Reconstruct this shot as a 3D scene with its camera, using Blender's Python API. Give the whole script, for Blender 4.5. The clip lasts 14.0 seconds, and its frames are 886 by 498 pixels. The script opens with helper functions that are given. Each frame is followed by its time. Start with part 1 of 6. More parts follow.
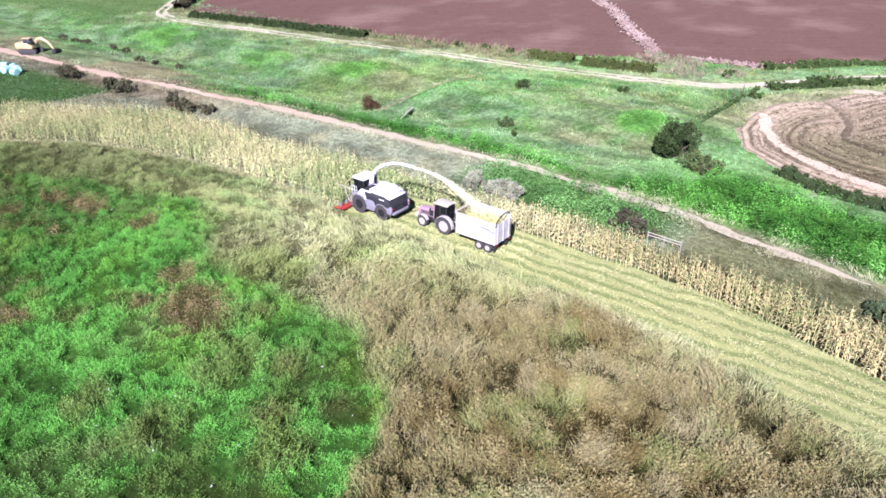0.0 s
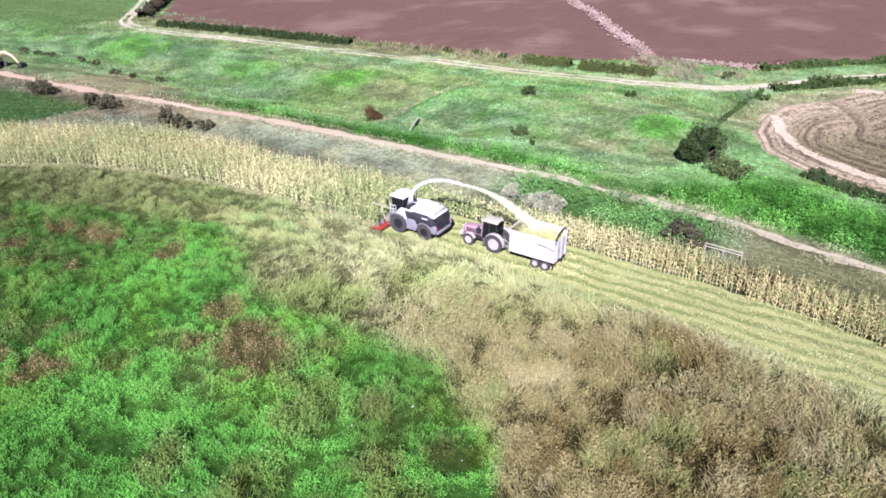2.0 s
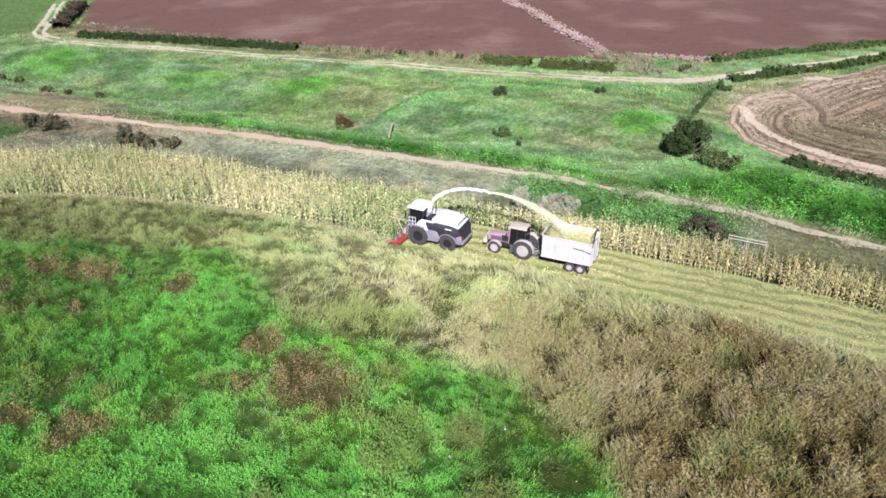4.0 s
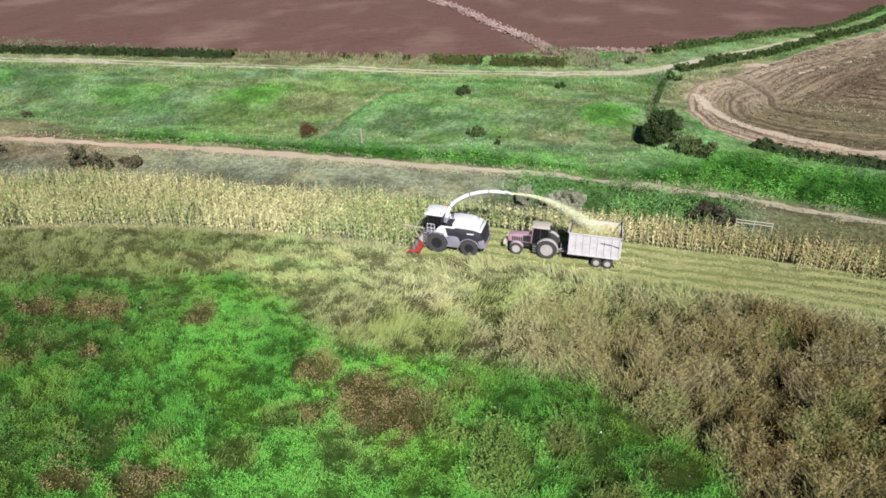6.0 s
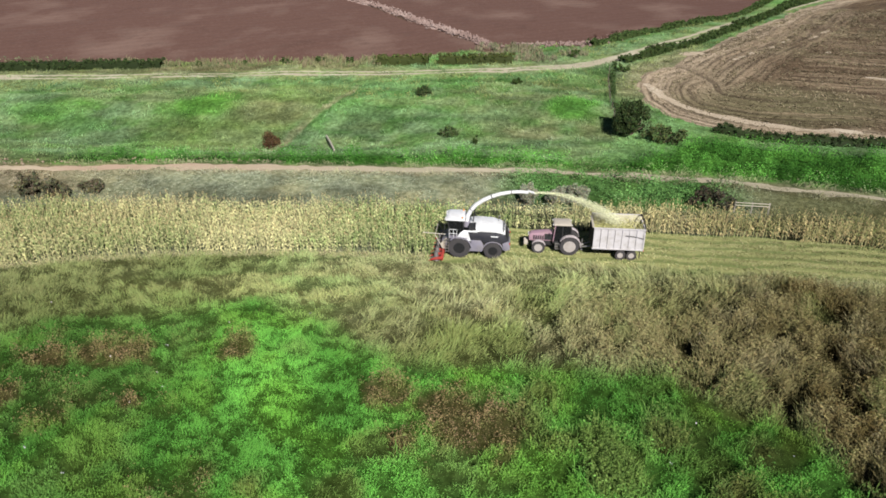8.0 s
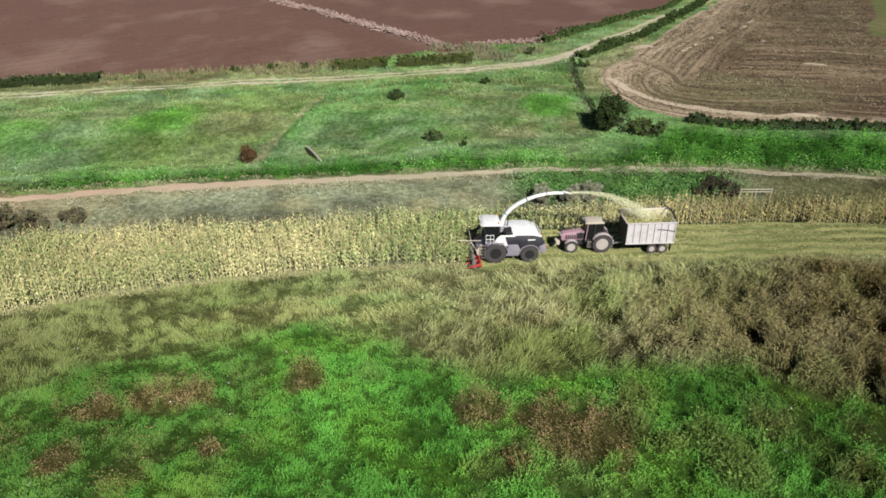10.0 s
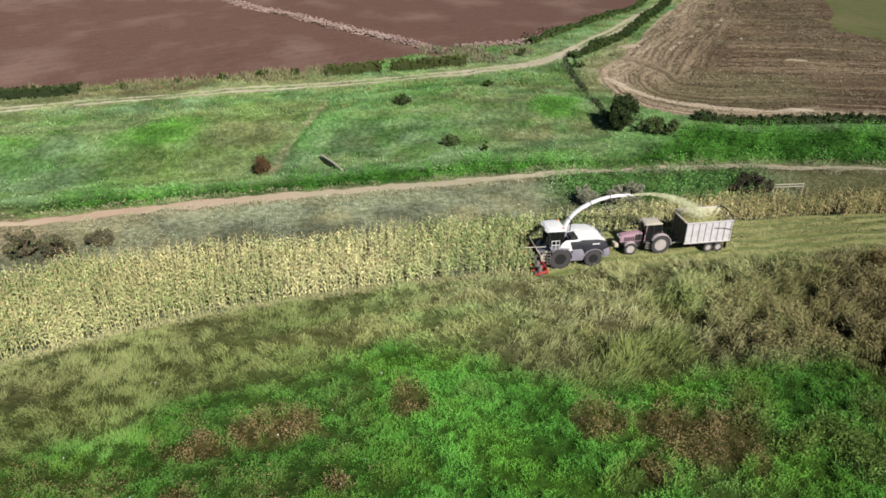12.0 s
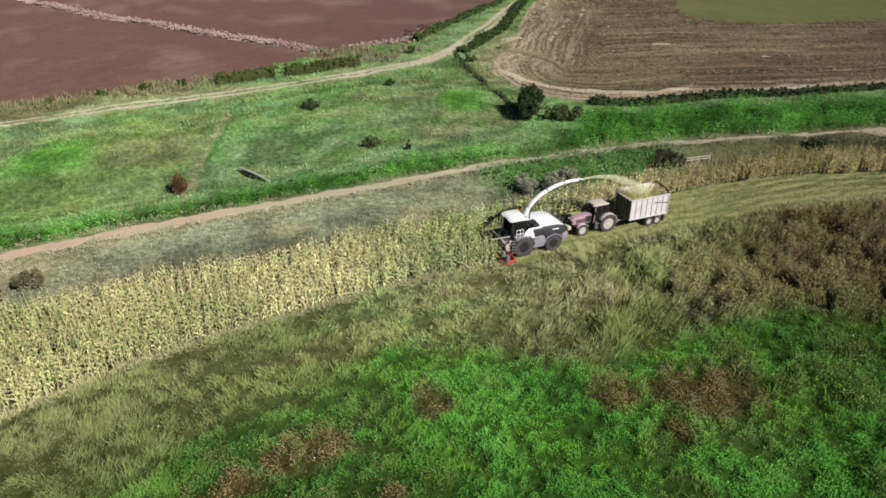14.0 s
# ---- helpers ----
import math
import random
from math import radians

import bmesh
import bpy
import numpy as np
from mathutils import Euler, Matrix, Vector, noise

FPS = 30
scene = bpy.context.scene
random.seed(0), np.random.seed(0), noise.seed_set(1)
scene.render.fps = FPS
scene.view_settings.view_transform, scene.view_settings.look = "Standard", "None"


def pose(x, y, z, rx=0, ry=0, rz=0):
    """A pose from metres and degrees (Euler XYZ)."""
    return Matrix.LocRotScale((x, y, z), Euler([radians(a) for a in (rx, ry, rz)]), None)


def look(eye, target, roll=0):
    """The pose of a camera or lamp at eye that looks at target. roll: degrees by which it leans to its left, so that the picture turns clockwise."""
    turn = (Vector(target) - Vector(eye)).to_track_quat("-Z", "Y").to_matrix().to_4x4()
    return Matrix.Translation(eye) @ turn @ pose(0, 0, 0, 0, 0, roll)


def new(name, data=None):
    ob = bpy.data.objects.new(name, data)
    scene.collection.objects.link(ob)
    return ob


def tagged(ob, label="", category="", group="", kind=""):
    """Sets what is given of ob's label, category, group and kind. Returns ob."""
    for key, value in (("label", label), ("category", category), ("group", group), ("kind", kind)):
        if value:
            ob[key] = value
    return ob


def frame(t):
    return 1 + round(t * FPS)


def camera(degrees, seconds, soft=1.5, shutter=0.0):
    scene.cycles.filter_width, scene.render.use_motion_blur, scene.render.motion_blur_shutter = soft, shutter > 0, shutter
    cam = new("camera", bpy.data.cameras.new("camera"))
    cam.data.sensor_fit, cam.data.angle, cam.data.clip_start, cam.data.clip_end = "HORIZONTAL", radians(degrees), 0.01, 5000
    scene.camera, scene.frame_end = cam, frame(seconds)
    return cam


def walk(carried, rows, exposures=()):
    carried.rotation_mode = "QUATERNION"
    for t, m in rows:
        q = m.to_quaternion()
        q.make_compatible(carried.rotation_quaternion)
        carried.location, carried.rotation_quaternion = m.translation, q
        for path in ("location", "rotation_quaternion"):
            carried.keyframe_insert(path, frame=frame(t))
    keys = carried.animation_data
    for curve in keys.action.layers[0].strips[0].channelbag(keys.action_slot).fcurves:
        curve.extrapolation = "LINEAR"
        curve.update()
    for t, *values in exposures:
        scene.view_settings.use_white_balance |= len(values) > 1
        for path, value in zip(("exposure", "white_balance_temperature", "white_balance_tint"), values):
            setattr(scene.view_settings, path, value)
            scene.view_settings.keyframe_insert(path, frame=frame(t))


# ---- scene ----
cam = camera(64.61, 14.0, soft=1.7)
# seconds, x, y, z, yaw, pitch, roll
ROWS = [
    (0, 44.03, -45.06, 30.71, 37.80, -28.10, 0.09),
    (0.5, 41.71, -45.72, 30.69, 36.52, -28.01, 0.08),
    (1, 39.09, -46.39, 30.66, 35.32, -27.97, 0.13),
    (1.5, 36.75, -47.07, 30.72, 34.29, -27.95, 0.13),
    (2, 34.22, -47.81, 30.78, 32.93, -27.95, 0.13),
    (2.5, 31.49, -48.66, 30.84, 31.21, -27.99, 0.13),
    (3, 29.09, -49.39, 30.80, 29.08, -27.98, 0.05),
    (5.5, 15.38, -52.82, 30.66, 17.88, -28.04, -0.09),
    (6, 12.86, -53.19, 30.59, 15.48, -28.04, -0.15),
    (6.5, 9.97, -53.50, 30.58, 12.81, -28.08, -0.11),
    (7, 6.89, -53.69, 30.53, 10.04, -28.11, -0.10),
    (7.5, 4.14, -53.75, 30.53, 7.80, -28.17, -0.08),
    (8, 1.23, -53.68, 30.54, 5.72, -28.23, -0.17),
    (10.5, -13.37, -51.66, 30.67, -4.57, -28.38, -0.10),
    (11, -16.23, -50.93, 30.59, -5.16, -28.28, 0.03),
    (11.5, -18.99, -50.07, 30.57, -5.63, -28.28, 0.11),
    (12, -21.39, -49.44, 30.60, -9.20, -28.29, 0.10),
    (12.5, -23.87, -48.80, 30.62, -12.92, -28.29, 0.06),
    (13, -26.42, -48.13, 30.62, -16.42, -28.30, 0.07),
    (13.5, -28.61, -47.50, 30.64, -19.52, -28.35, 0.18),
    (14, -30.79, -46.89, 30.71, -22.56, -28.40, 0.11),
]
EXPOSURES = [(0.0, 1.22, 5550, 27), (3.0, 0.98, 5750, 22), (5.5, 0.60, 6050, 14), (8.0, 0.40, 6350, 10), (10.5, 0.40, 6500, 9), (14.0, 0.44, 6500, 9)]
walk(cam, [(t, pose(x, y, z, 90 + pitch, 0, yaw) @ pose(0, 0, 0, 0, 0, roll)) for t, x, y, z, yaw, pitch, roll in ROWS], EXPOSURES)

# ---- light ----
SUN_TO = Vector((-0.315, 0.7245, -0.613)).normalized()      # the way the sunlight travels
world = bpy.data.worlds.new("world")
scene.world = world
world.use_nodes = True
wn = world.node_tree
sky = wn.nodes.new("ShaderNodeTexSky")
sky.sky_type, sky.sun_disc = "NISHITA", False
sky.sun_elevation = math.asin(-SUN_TO.z)
sky.sun_rotation = math.atan2(-SUN_TO.x, -SUN_TO.y)
sky.air_density, sky.dust_density = 0.5, 0.2
wn.nodes["Background"].inputs["Strength"].default_value = 0.05
wn.links.new(sky.outputs["Color"], wn.nodes["Background"].inputs["Color"])
sun_data = bpy.data.lights.new("sun", "SUN")
sun_data.energy, sun_data.angle, sun_data.color = 5.0, radians(0.6), (1.0, 0.95, 0.87)
sun = new("sun", sun_data)
sun.matrix_world = look((60, -40, 60), Vector((60, -40, 60)) + SUN_TO)


# ---- noise and plan helpers ----
def lattice(ix, iy, seed):
    n = (ix.astype(np.int64) * 374761393 + iy.astype(np.int64) * 668265263 + seed * 974711) & 0xFFFFFFFF
    n = ((n ^ (n >> 13)) * 1274126177) & 0xFFFFFFFF
    return ((n ^ (n >> 16)) & 0xFFFF) / 65535.0


def vnoise(x, y, size, seed):
    u, v = np.asarray(x, float) / size, np.asarray(y, float) / size
    iu, iv = np.floor(u), np.floor(v)
    fu, fv = u - iu, v - iv
    fu, fv = fu * fu * (3 - 2 * fu), fv * fv * (3 - 2 * fv)
    a, b = lattice(iu, iv, seed), lattice(iu + 1, iv, seed)
    c, d = lattice(iu, iv + 1, seed), lattice(iu + 1, iv + 1, seed)
    return (a * (1 - fu) + b * fu) * (1 - fv) + (c * (1 - fu) + d * fu) * fv


def fbm(x, y, size, seed, octaves=4):
    total, amp, norm = 0.0, 1.0, 0.0
    for k in range(octaves):
        total = total + amp * vnoise(x, y, size / 2 ** k, seed + 17 * k)
        norm += amp
        amp *= 0.55
    return total / norm


def ramp(v, lo, hi):
    s = np.clip((v - lo) / (hi - lo), 0, 1)
    return s * s * (3 - 2 * s)


def line_distance(x, y, line):
    """Distance of points to a broken line."""
    best = np.full(np.shape(x), 1e9)
    for (ax, ay), (bx, by) in zip(line[:-1], line[1:]):
        dx, dy = bx - ax, by - ay
        s = np.clip(((x - ax) * dx + (y - ay) * dy) / (dx * dx + dy * dy), 0, 1)
        best = np.minimum(best, np.hypot(x - ax - s * dx, y - ay - s * dy))
    return best


def area_distance(x, y, poly):
    """Distance to a polygon's edge, positive inside."""
    inside = np.zeros(np.shape(x), bool)
    ring = list(poly) + [poly[0]]
    for (ax, ay), (bx, by) in zip(ring[:-1], ring[1:]):
        if ay != by:
            inside ^= ((ay > y) != (by > y)) & (x < (bx - ax) * (y - ay) / (by - ay) + ax)
    d = line_distance(x, y, ring)
    return np.where(inside, d, -d)


def along(table, x):
    return np.interp(x, [p[0] for p in table], [p[1] for p in table])


# the plan: x runs along the maize rows, y away from the flight path
MAIZE_NEAR = [(-75, -22), (-60, -14), (-54, -11), (-50, -8.6), (-44, -4.9), (-36, -2.1), (-25, -0.1), (-13, 1.1), (-4, 1.3), (12, 1.3), (24, 1.0), (34, 0.2), (45, -3.0), (58, -9)]
MAIZE_LEFT = [(-75, -22), (-60, -14), (-54, -11), (-50, -8.6), (-44, -4.9), (-36, -2.1), (-25, -0.1), (-13, 1.1), (-4, 1.3)]
MAIZE_CUT = [(-6, 6.9), (10, 7.3), (24, 7.3), (34, 6.3), (45, 3.2), (58, -3)]
MAIZE_FAR = [(-75, -2), (-66, 2.2), (-56, 4.6), (-45, 7.4), (-30, 8.2), (-18, 9.1), (-6, 9.2), (10.9, 10.4), (24.7, 10.2), (35.7, 9.5), (43, 8.6), (49, 6.4), (62, 0)]
FRONT = -5.2
TRACK = [(-170, 6), (-111.3, 11.7), (-74.2, 14.2), (-58.6, 16.4), (-45.9, 17.9), (-32.2, 19.2), (-18.6, 20.1), (-4.9, 21), (7.9, 21.6), (20.5, 20.6), (31, 17.9), (40.6, 15.5), (57.8, 11.5), (90, 3.5)]
ROAD = [(-160, 96), (-142.5, 77), (-126, 60), (-121, 54.4), (-116, 51.4), (-106, 49.4), (-92.1, 51.1), (-63.3, 55.5), (-36.4, 59.7), (-14.8, 59.6), (-0.7, 61.1), (13.1, 65.1), (18.9, 68.2), (34.4, 85), (58.3, 115.6), (100.2, 164)]
DITCH = [(-29.9, 31.7), (-27.9, 37.2), (-24.2, 43.4), (-21.1, 56.6)]
RED_LEFT = [(-113, 57.6), (-92.1, 61.5), (-62.3, 64.7), (-31.3, 68.4), (-20.5, 68.5), (-8.1, 73.4), (-3.9, 75.8), (-8.9, 83.2), (-20.1, 98.6), (-29.7, 112.8), (-40.6, 125.9), (-54.3, 149.5), (-81.5, 202.2), (-208.7, 204), (-150, 100), (-133.5, 79.0)]
RED_RIGHT = [(-2.5, 78.1), (7.5, 78.4), (13.9, 77.9), (24.6, 88.7), (50.1, 113.7), (65.6, 140.4), (100.2, 190.4), (54.7, 258.5), (-77.9, 204.9), (-50.6, 149.5), (-37, 125.9), (-26.2, 112.7), (-16.7, 98.4), (-6.1, 83.4)]
RIDGE = [(-2, 76.1), (-7.5, 83.5), (-18.5, 98.5), (-28, 112.8), (-38.8, 125.9), (-52.4, 149.5), (-79.7, 202.2)]
PLOUGH = [(22.3, 59.4), (20.6, 54.6), (20.4, 48.4), (22.9, 43), (28.2, 39.9), (33.8, 37.4), (47.8, 36), (59.6, 33.1), (79.1, 29.3), (125.3, 19.9), (178, 54), (136, 167.7), (100.2, 156.8), (64.7, 118.5), (46.1, 91.7), (34.2, 73.6), (26.9, 63.4)]
FAR_PASTURE = [(76.3, 77.4), (81.2, 67.2), (88.4, 62.9), (116.9, 60.2), (155.9, 57.8), (152.5, 131.8), (109, 131.4), (90.3, 99.3)]
RED_PATCHES = [(-1.2, -20.0, 2.8), (-6.4, -18.0, 1.6), (-4.6, -21.8, 1.1), (-30.8, -16.4, 2.2), (-25.3, -15.5, 2.0), (-28.0, -15.2, 1.4), (-17.9, -14.0, 1.7), (-31.5, -20.5, 1.6), (-22.7, -20.2, 1.0), (-11.1, -29.9, 1.7), (-16.0, -30.8, 1.3)]
ISLANDS = [(4.1, -17.4, 1.2), (3.1, -19.7, 1.0), (5.0, -21.6, 1.0), (11.3, -20.4, 1.8), (7.7, -21.2, 1.6), (8.0, -23.8, 1.6), (16.9, -21.2, 1.2), (-6.5, -22.8, 1.3), (-7.5, -26.2, 1.2), (-12.5, -26.5, 1.3), (-15.5, -25.7, 1.2), (3.5, -31, 1.7), (9.3, -30.3, 2.2), (17.5, -27.0, 1.8), (14.5, -24.5, 1.4)]
LAWN_EDGE = [(-75, -36), (-45, -17.5), (-30, -11.5), (-19.2, -7.6), (-11.5, -10.2), (-9, -13), (-5.7, -14.4), (1.8, -13.7), (7, -14.1), (13, -14.4), (15.6, -16.8), (18.8, -17.8), (21, -21), (23, -26), (25, -40), (27, -70)]

LUSH = np.array((0.040, 0.124, 0.019))
GREEN = np.array((0.104, 0.285, 0.047))
DRY = np.array((0.360, 0.345, 0.212))
OLIVE = np.array((0.215, 0.258, 0.094))
COARSE = np.array((0.116, 0.087, 0.035))
DOCK = np.array((0.182, 0.112, 0.062))
MEADOW = np.array((0.180, 0.288, 0.142))
DUSTY = np.array((0.262, 0.292, 0.205))


BRIGHT_PATCHES = ((16.0, -17.6, 2.4), (2.0, -23.1, 1.8), (0.5, -15.2, 1.8), (-1.0, -15.0, 1.3), (-12.0, -20.5, 3.0), (-9.0, -23.0, 2.0))
MEADOW_PATCHES = ((-43.6, 43.1, 4.0, GREEN * 1.05, 0.8), (10.5, 43.3, 3.2, GREEN * 1.05, 0.8), (-65.7, 39.6, 3.5, GREEN, 0.6), (-97.3, 41.6, 6.0, GREEN * 1.05, 0.7), (-32.6, 41.5, 4.0, DRY * 0.75, 0.45), (5.5, 35.2, 3.0, DRY * 0.7, 0.6), (11.9, 36.6, 2.5, DRY * 0.65, 0.5), (-15.5, 15.2, 1.3, DRY * 1.05, 0.95))


def blend(base, other, w):
    return base * (1 - w[..., None]) + other * w[..., None]


def plant_zones(x, y):
    """Weights of the kinds of growth at points of the plan."""
    n1, n2, n3 = fbm(x, y, 11, 3), fbm(x, y, 4.5, 5), fbm(x, y, 22, 9)
    edge = along(MAIZE_NEAR, x)
    near = ramp(edge - y, -0.3, 0.6)
    far = 1 - near
    in_lawn = ramp(along(LAWN_EDGE, x) - y + (n1 - 0.5) * 4 + (n2 - 0.5) * 4, -1.3, 1.6)
    coarse = near * (1 - in_lawn) * ramp(x - 6 + (n1 - 0.5) * 14, -6.0, 6.0) * ramp(edge - y + (n2 - 0.5) * 5, 4.5 - 3.0 * ramp(x, 12, 26), 9.5 - 5.0 * ramp(x, 12, 26))
    for px, py, r in ISLANDS:
        d = np.hypot((x - px) / r, (y - py) / r) + (n2 - 0.5) * 2.6
        coarse = np.maximum(coarse, near * 0.55 * (1 - ramp(d + (fbm(x, y, 1.4, 27) - 0.5) * 1.8, 0.45, 1.3)))
    green = near * (1 - coarse) * in_lawn
    dock = np.zeros_like(near)
    for px, py, r in RED_PATCHES:
        d = np.hypot((x - px) / r, (y - py) / (0.8 * r)) + (n2 - 0.5) * 2.6
        dock = np.maximum(dock, 1 - ramp(d + (fbm(x, y, 1.4, 17) - 0.5) * 1.8, 0.45, 1.35))
    dock = near * np.maximum(dock, 0.35 * ramp(n2 * 0.6 + n3 * 0.4, 0.64, 0.76))
    track = along(TRACK, x)
    dusty = far * (1 - ramp(y - track, -1.5, 0.5))
    hollow = far * ramp(x + (n1 - 0.5) * 10, -3, 3) * (1 - ramp(x + (n1 - 0.5) * 8, 22, 28)) * ramp(y + (n2 - 0.5) * 3, 11.5, 13.0) * (1 - ramp(y - track, -1.0, 1.0))
    bank = far * ramp(x, -64, -44) * ramp(y - track, 0.8, 2.0) * (1 - ramp(y - track - (5.5 + 9.0 * ramp(x, 17, 27)) + (n1 - 0.5) * 7, -1.5, 1.5))
    return near, coarse, green, dock, dusty, hollow, bank, n1, n2, n3


def growth_colour(x, y):
    near, coarse, green, dock, dusty, hollow, bank, n1, n2, n3 = plant_zones(x, y)
    streak = fbm(x * 0.28, y, 4.0, 13)
    col = blend(np.broadcast_to(MEADOW, np.shape(x) + (3,)), OLIVE * 0.95, ramp(0.5 * n1 + 0.5 * streak, 0.46, 0.62) * 0.4)
    col = blend(col, DRY * 0.8, ramp(streak, 0.60, 0.74) * 0.15)
    col = blend(col, LUSH * 1.5, ramp(fbm(x * 0.4, y, 1.5, 14), 0.50, 0.62) * 0.5)
    col = blend(col, GREEN * 1.1, ramp(n3, 0.56, 0.70) * 0.3)
    ditch = along([(p[1], p[0]) for p in DITCH], y) - x
    in_meadow = ramp(y, 26.5, 28.7) * (1 - ramp(y, 50, 53.5))
    col = blend(col, OLIVE * 1.05, in_meadow * ramp(ditch + (n2 - 0.5) * 3, 0, 2) * (1 - ramp(ditch, 8, 26)) * 0.5)
    for px, py, r, tone, amount in MEADOW_PATCHES:
        col = blend(col, tone, (1 - ramp(np.hypot((x - px) / 1.5, y - py) / r + (n2 - 0.5) * 2.2, 0.4, 1.2)) * amount)
    col = blend(col, DRY * 0.9, in_meadow * (1 - ramp(np.abs(ditch + (n2 - 0.5) * 2.2), 0.3, 0.9)) * (0.45 + 0.5 * ramp(fbm(x, y, 2.2, 22), 0.42, 0.56)))
    col = blend(col, LUSH * 0.6, in_meadow * (1 - ramp(np.abs(ditch + 1.1 + (n2 - 0.5) * 2.4), 0.2, 0.6)) * 0.25)
    col = blend(col, DRY, (1 - ramp(np.abs(y - along([(p[0], p[1]) for p in ROAD[4:]], x)) + (n2 - 0.5) * 4, 1.5, 4.5)) * 0.4)
    verge = y - along([(p[0], p[1]) for p in ROAD[4:]], x)
    col = blend(col, np.array((0.200, 0.175, 0.100)), ramp(verge, 1.5, 3.0) * (1 - ramp(verge, 9, 14)) * (1 - ramp(x, -26, -14)) * (0.45 + 0.4 * ramp(n2, 0.4, 0.6)))
    col = blend(col, DRY * 0.85, (1 - ramp(np.abs(area_distance(x, y, PLOUGH)) + (n2 - 0.5) * 4, 1.5, 6.5)) * (1 - ramp(x, 28, 38)) * ramp(y, 43.5, 53.5) * 0.85)
    col = blend(col, DUSTY, dusty)
    verge = np.abs(y - along(TRACK, x)) + (n2 - 0.5) * 2.4
    col = blend(col, np.array((0.285, 0.240, 0.165)), (1 - ramp(verge, 0.9, 2.6)) * 0.65)
    col = blend(col, DRY * 0.9, dusty * ramp(n2, 0.52, 0.66) * 0.5)
    over = y - along(TRACK, x) + (n2 - 0.5) * 8
    worn = ramp(over, -9, -4) * (1 - ramp(over, 2.0 + 6.0 * (1 - ramp(x, -78, -48)), 6.0 + 8.0 * (1 - ramp(x, -78, -48)))) * (1 - ramp(x + (n1 - 0.5) * 14, -52, -30))
    col = blend(col, np.array((0.245, 0.195, 0.135)), (1 - near) * worn * (0.30 + 0.45 * ramp(n1, 0.4, 0.6)))
    col = blend(col, np.array((0.125, 0.128, 0.060)), dusty * ramp(x + (n1 - 0.5) * 8, 22, 30) * 0.85)
    col = blend(col, LUSH * 1.25, hollow * 0.85)
    col = blend(col, blend(np.broadcast_to(LUSH, np.shape(x) + (3,)), GREEN * 0.95, ramp(0.5 * n2 + 0.5 * fbm(x, y, 1.8, 20), 0.44, 0.58)), bank)
    first = blend(np.broadcast_to(OLIVE, np.shape(x) + (3,)), DRY, ramp(n1 * 0.5 + n2 * 0.5, 0.40, 0.60) * (0.12 + 0.75 * ramp(x, -30, 3)))
    first = blend(first, GREEN * 0.9, ramp(n3, 0.5, 0.65) * 0.35)
    swept = fbm(x * 0.2, y - 0.12 * x, 2.6, 25)
    first = blend(first, np.array((0.30, 0.275, 0.135)), ramp(swept, 0.54, 0.68) * 0.55)
    first = blend(first, np.array((0.145, 0.160, 0.055)), (1 - ramp(swept, 0.34, 0.48)) * 0.4)
    first = blend(first, np.array((0.150, 0.172, 0.068)), (1 - ramp(x + (n2 - 0.5) * 12, -34, -18)) * (0.25 + 0.35 * ramp(n1, 0.42, 0.6)))
    first = blend(first, DRY * 0.8, (1 - ramp(along(MAIZE_NEAR, x) - y + (n2 - 0.5) * 4, 2.0, 8.0)) * (0.2 + 0.45 * ramp(x, -22, -2) - 0.3 * ramp(x, 8, 20)))
    first = blend(first, np.array((0.252, 0.225, 0.115)), coarse * 0.8)
    first = blend(first, COARSE, coarse * ramp(x + (n1 - 0.5) * 12, 9, 25) * (0.65 + 0.35 * ramp(n2, 0.4, 0.6)))
    first = blend(first, OLIVE * 0.75, coarse * ramp(fbm(x, y, 3.2, 23), 0.52, 0.64) * 0.6)
    first = blend(first, np.array((0.30, 0.265, 0.165)), coarse * ramp(fbm(x, y, 2.6, 24), 0.54, 0.66) * 0.5)
    first = blend(first, COARSE * 0.9, ramp(coarse, 0.1, 0.5) * ramp(along(LAWN_EDGE, x) - y, 0, 2) * 0.85)
    lawn = blend(np.broadcast_to(GREEN * 1.12, np.shape(x) + (3,)), LUSH * 1.3, ramp(n2, 0.42, 0.62) * 0.6)
    lawn = blend(lawn, LUSH * 1.1, ramp(x + (n1 - 0.5) * 10, 2, 14) * (0.15 + 0.3 * ramp(n2, 0.40, 0.55)))
    lawn = blend(lawn, OLIVE * 0.75, ramp(n1 + 0.06 * ramp(-x, 8, 25), 0.56, 0.70) * 0.5)
    lawn = blend(lawn, LUSH * 1.1, ramp(-x - 0.5 * (y + 20) + (n1 - 0.5) * 10, 15, 27) * (0.4 + 0.3 * ramp(n2, 0.40, 0.58)))
    lawn = blend(lawn, COARSE, ramp(x + (n2 - 0.5) * 14, 8, 17) * ramp(n2, 0.46, 0.6) * 0.35)
    lawn = blend(lawn, np.array((0.16, 0.24, 0.03)), ramp(fbm(x, y, 5, 15), 0.58, 0.72) * 0.25)
    for px, py, r in BRIGHT_PATCHES:
        lawn = blend(lawn, np.array((0.12, 0.285, 0.034)), (1 - ramp(np.hypot(x - px, y - py) / r + (n2 - 0.5) * 2.4, 0.4, 1.2)) * 0.55)
    first = first * (1 + 0.27 * (1 - ramp(along(MAIZE_NEAR, x) - y, 6, 15)) * ramp(x, -30, -12) * (1 - ramp(x, 5, 16)))[..., None] * np.array((0.98, 1.0, 0.92))
    # darker growth on the left, part of it lens corner falloff put into colour
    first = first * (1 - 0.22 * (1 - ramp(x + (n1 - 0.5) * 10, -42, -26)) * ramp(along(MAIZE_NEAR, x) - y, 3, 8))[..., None]
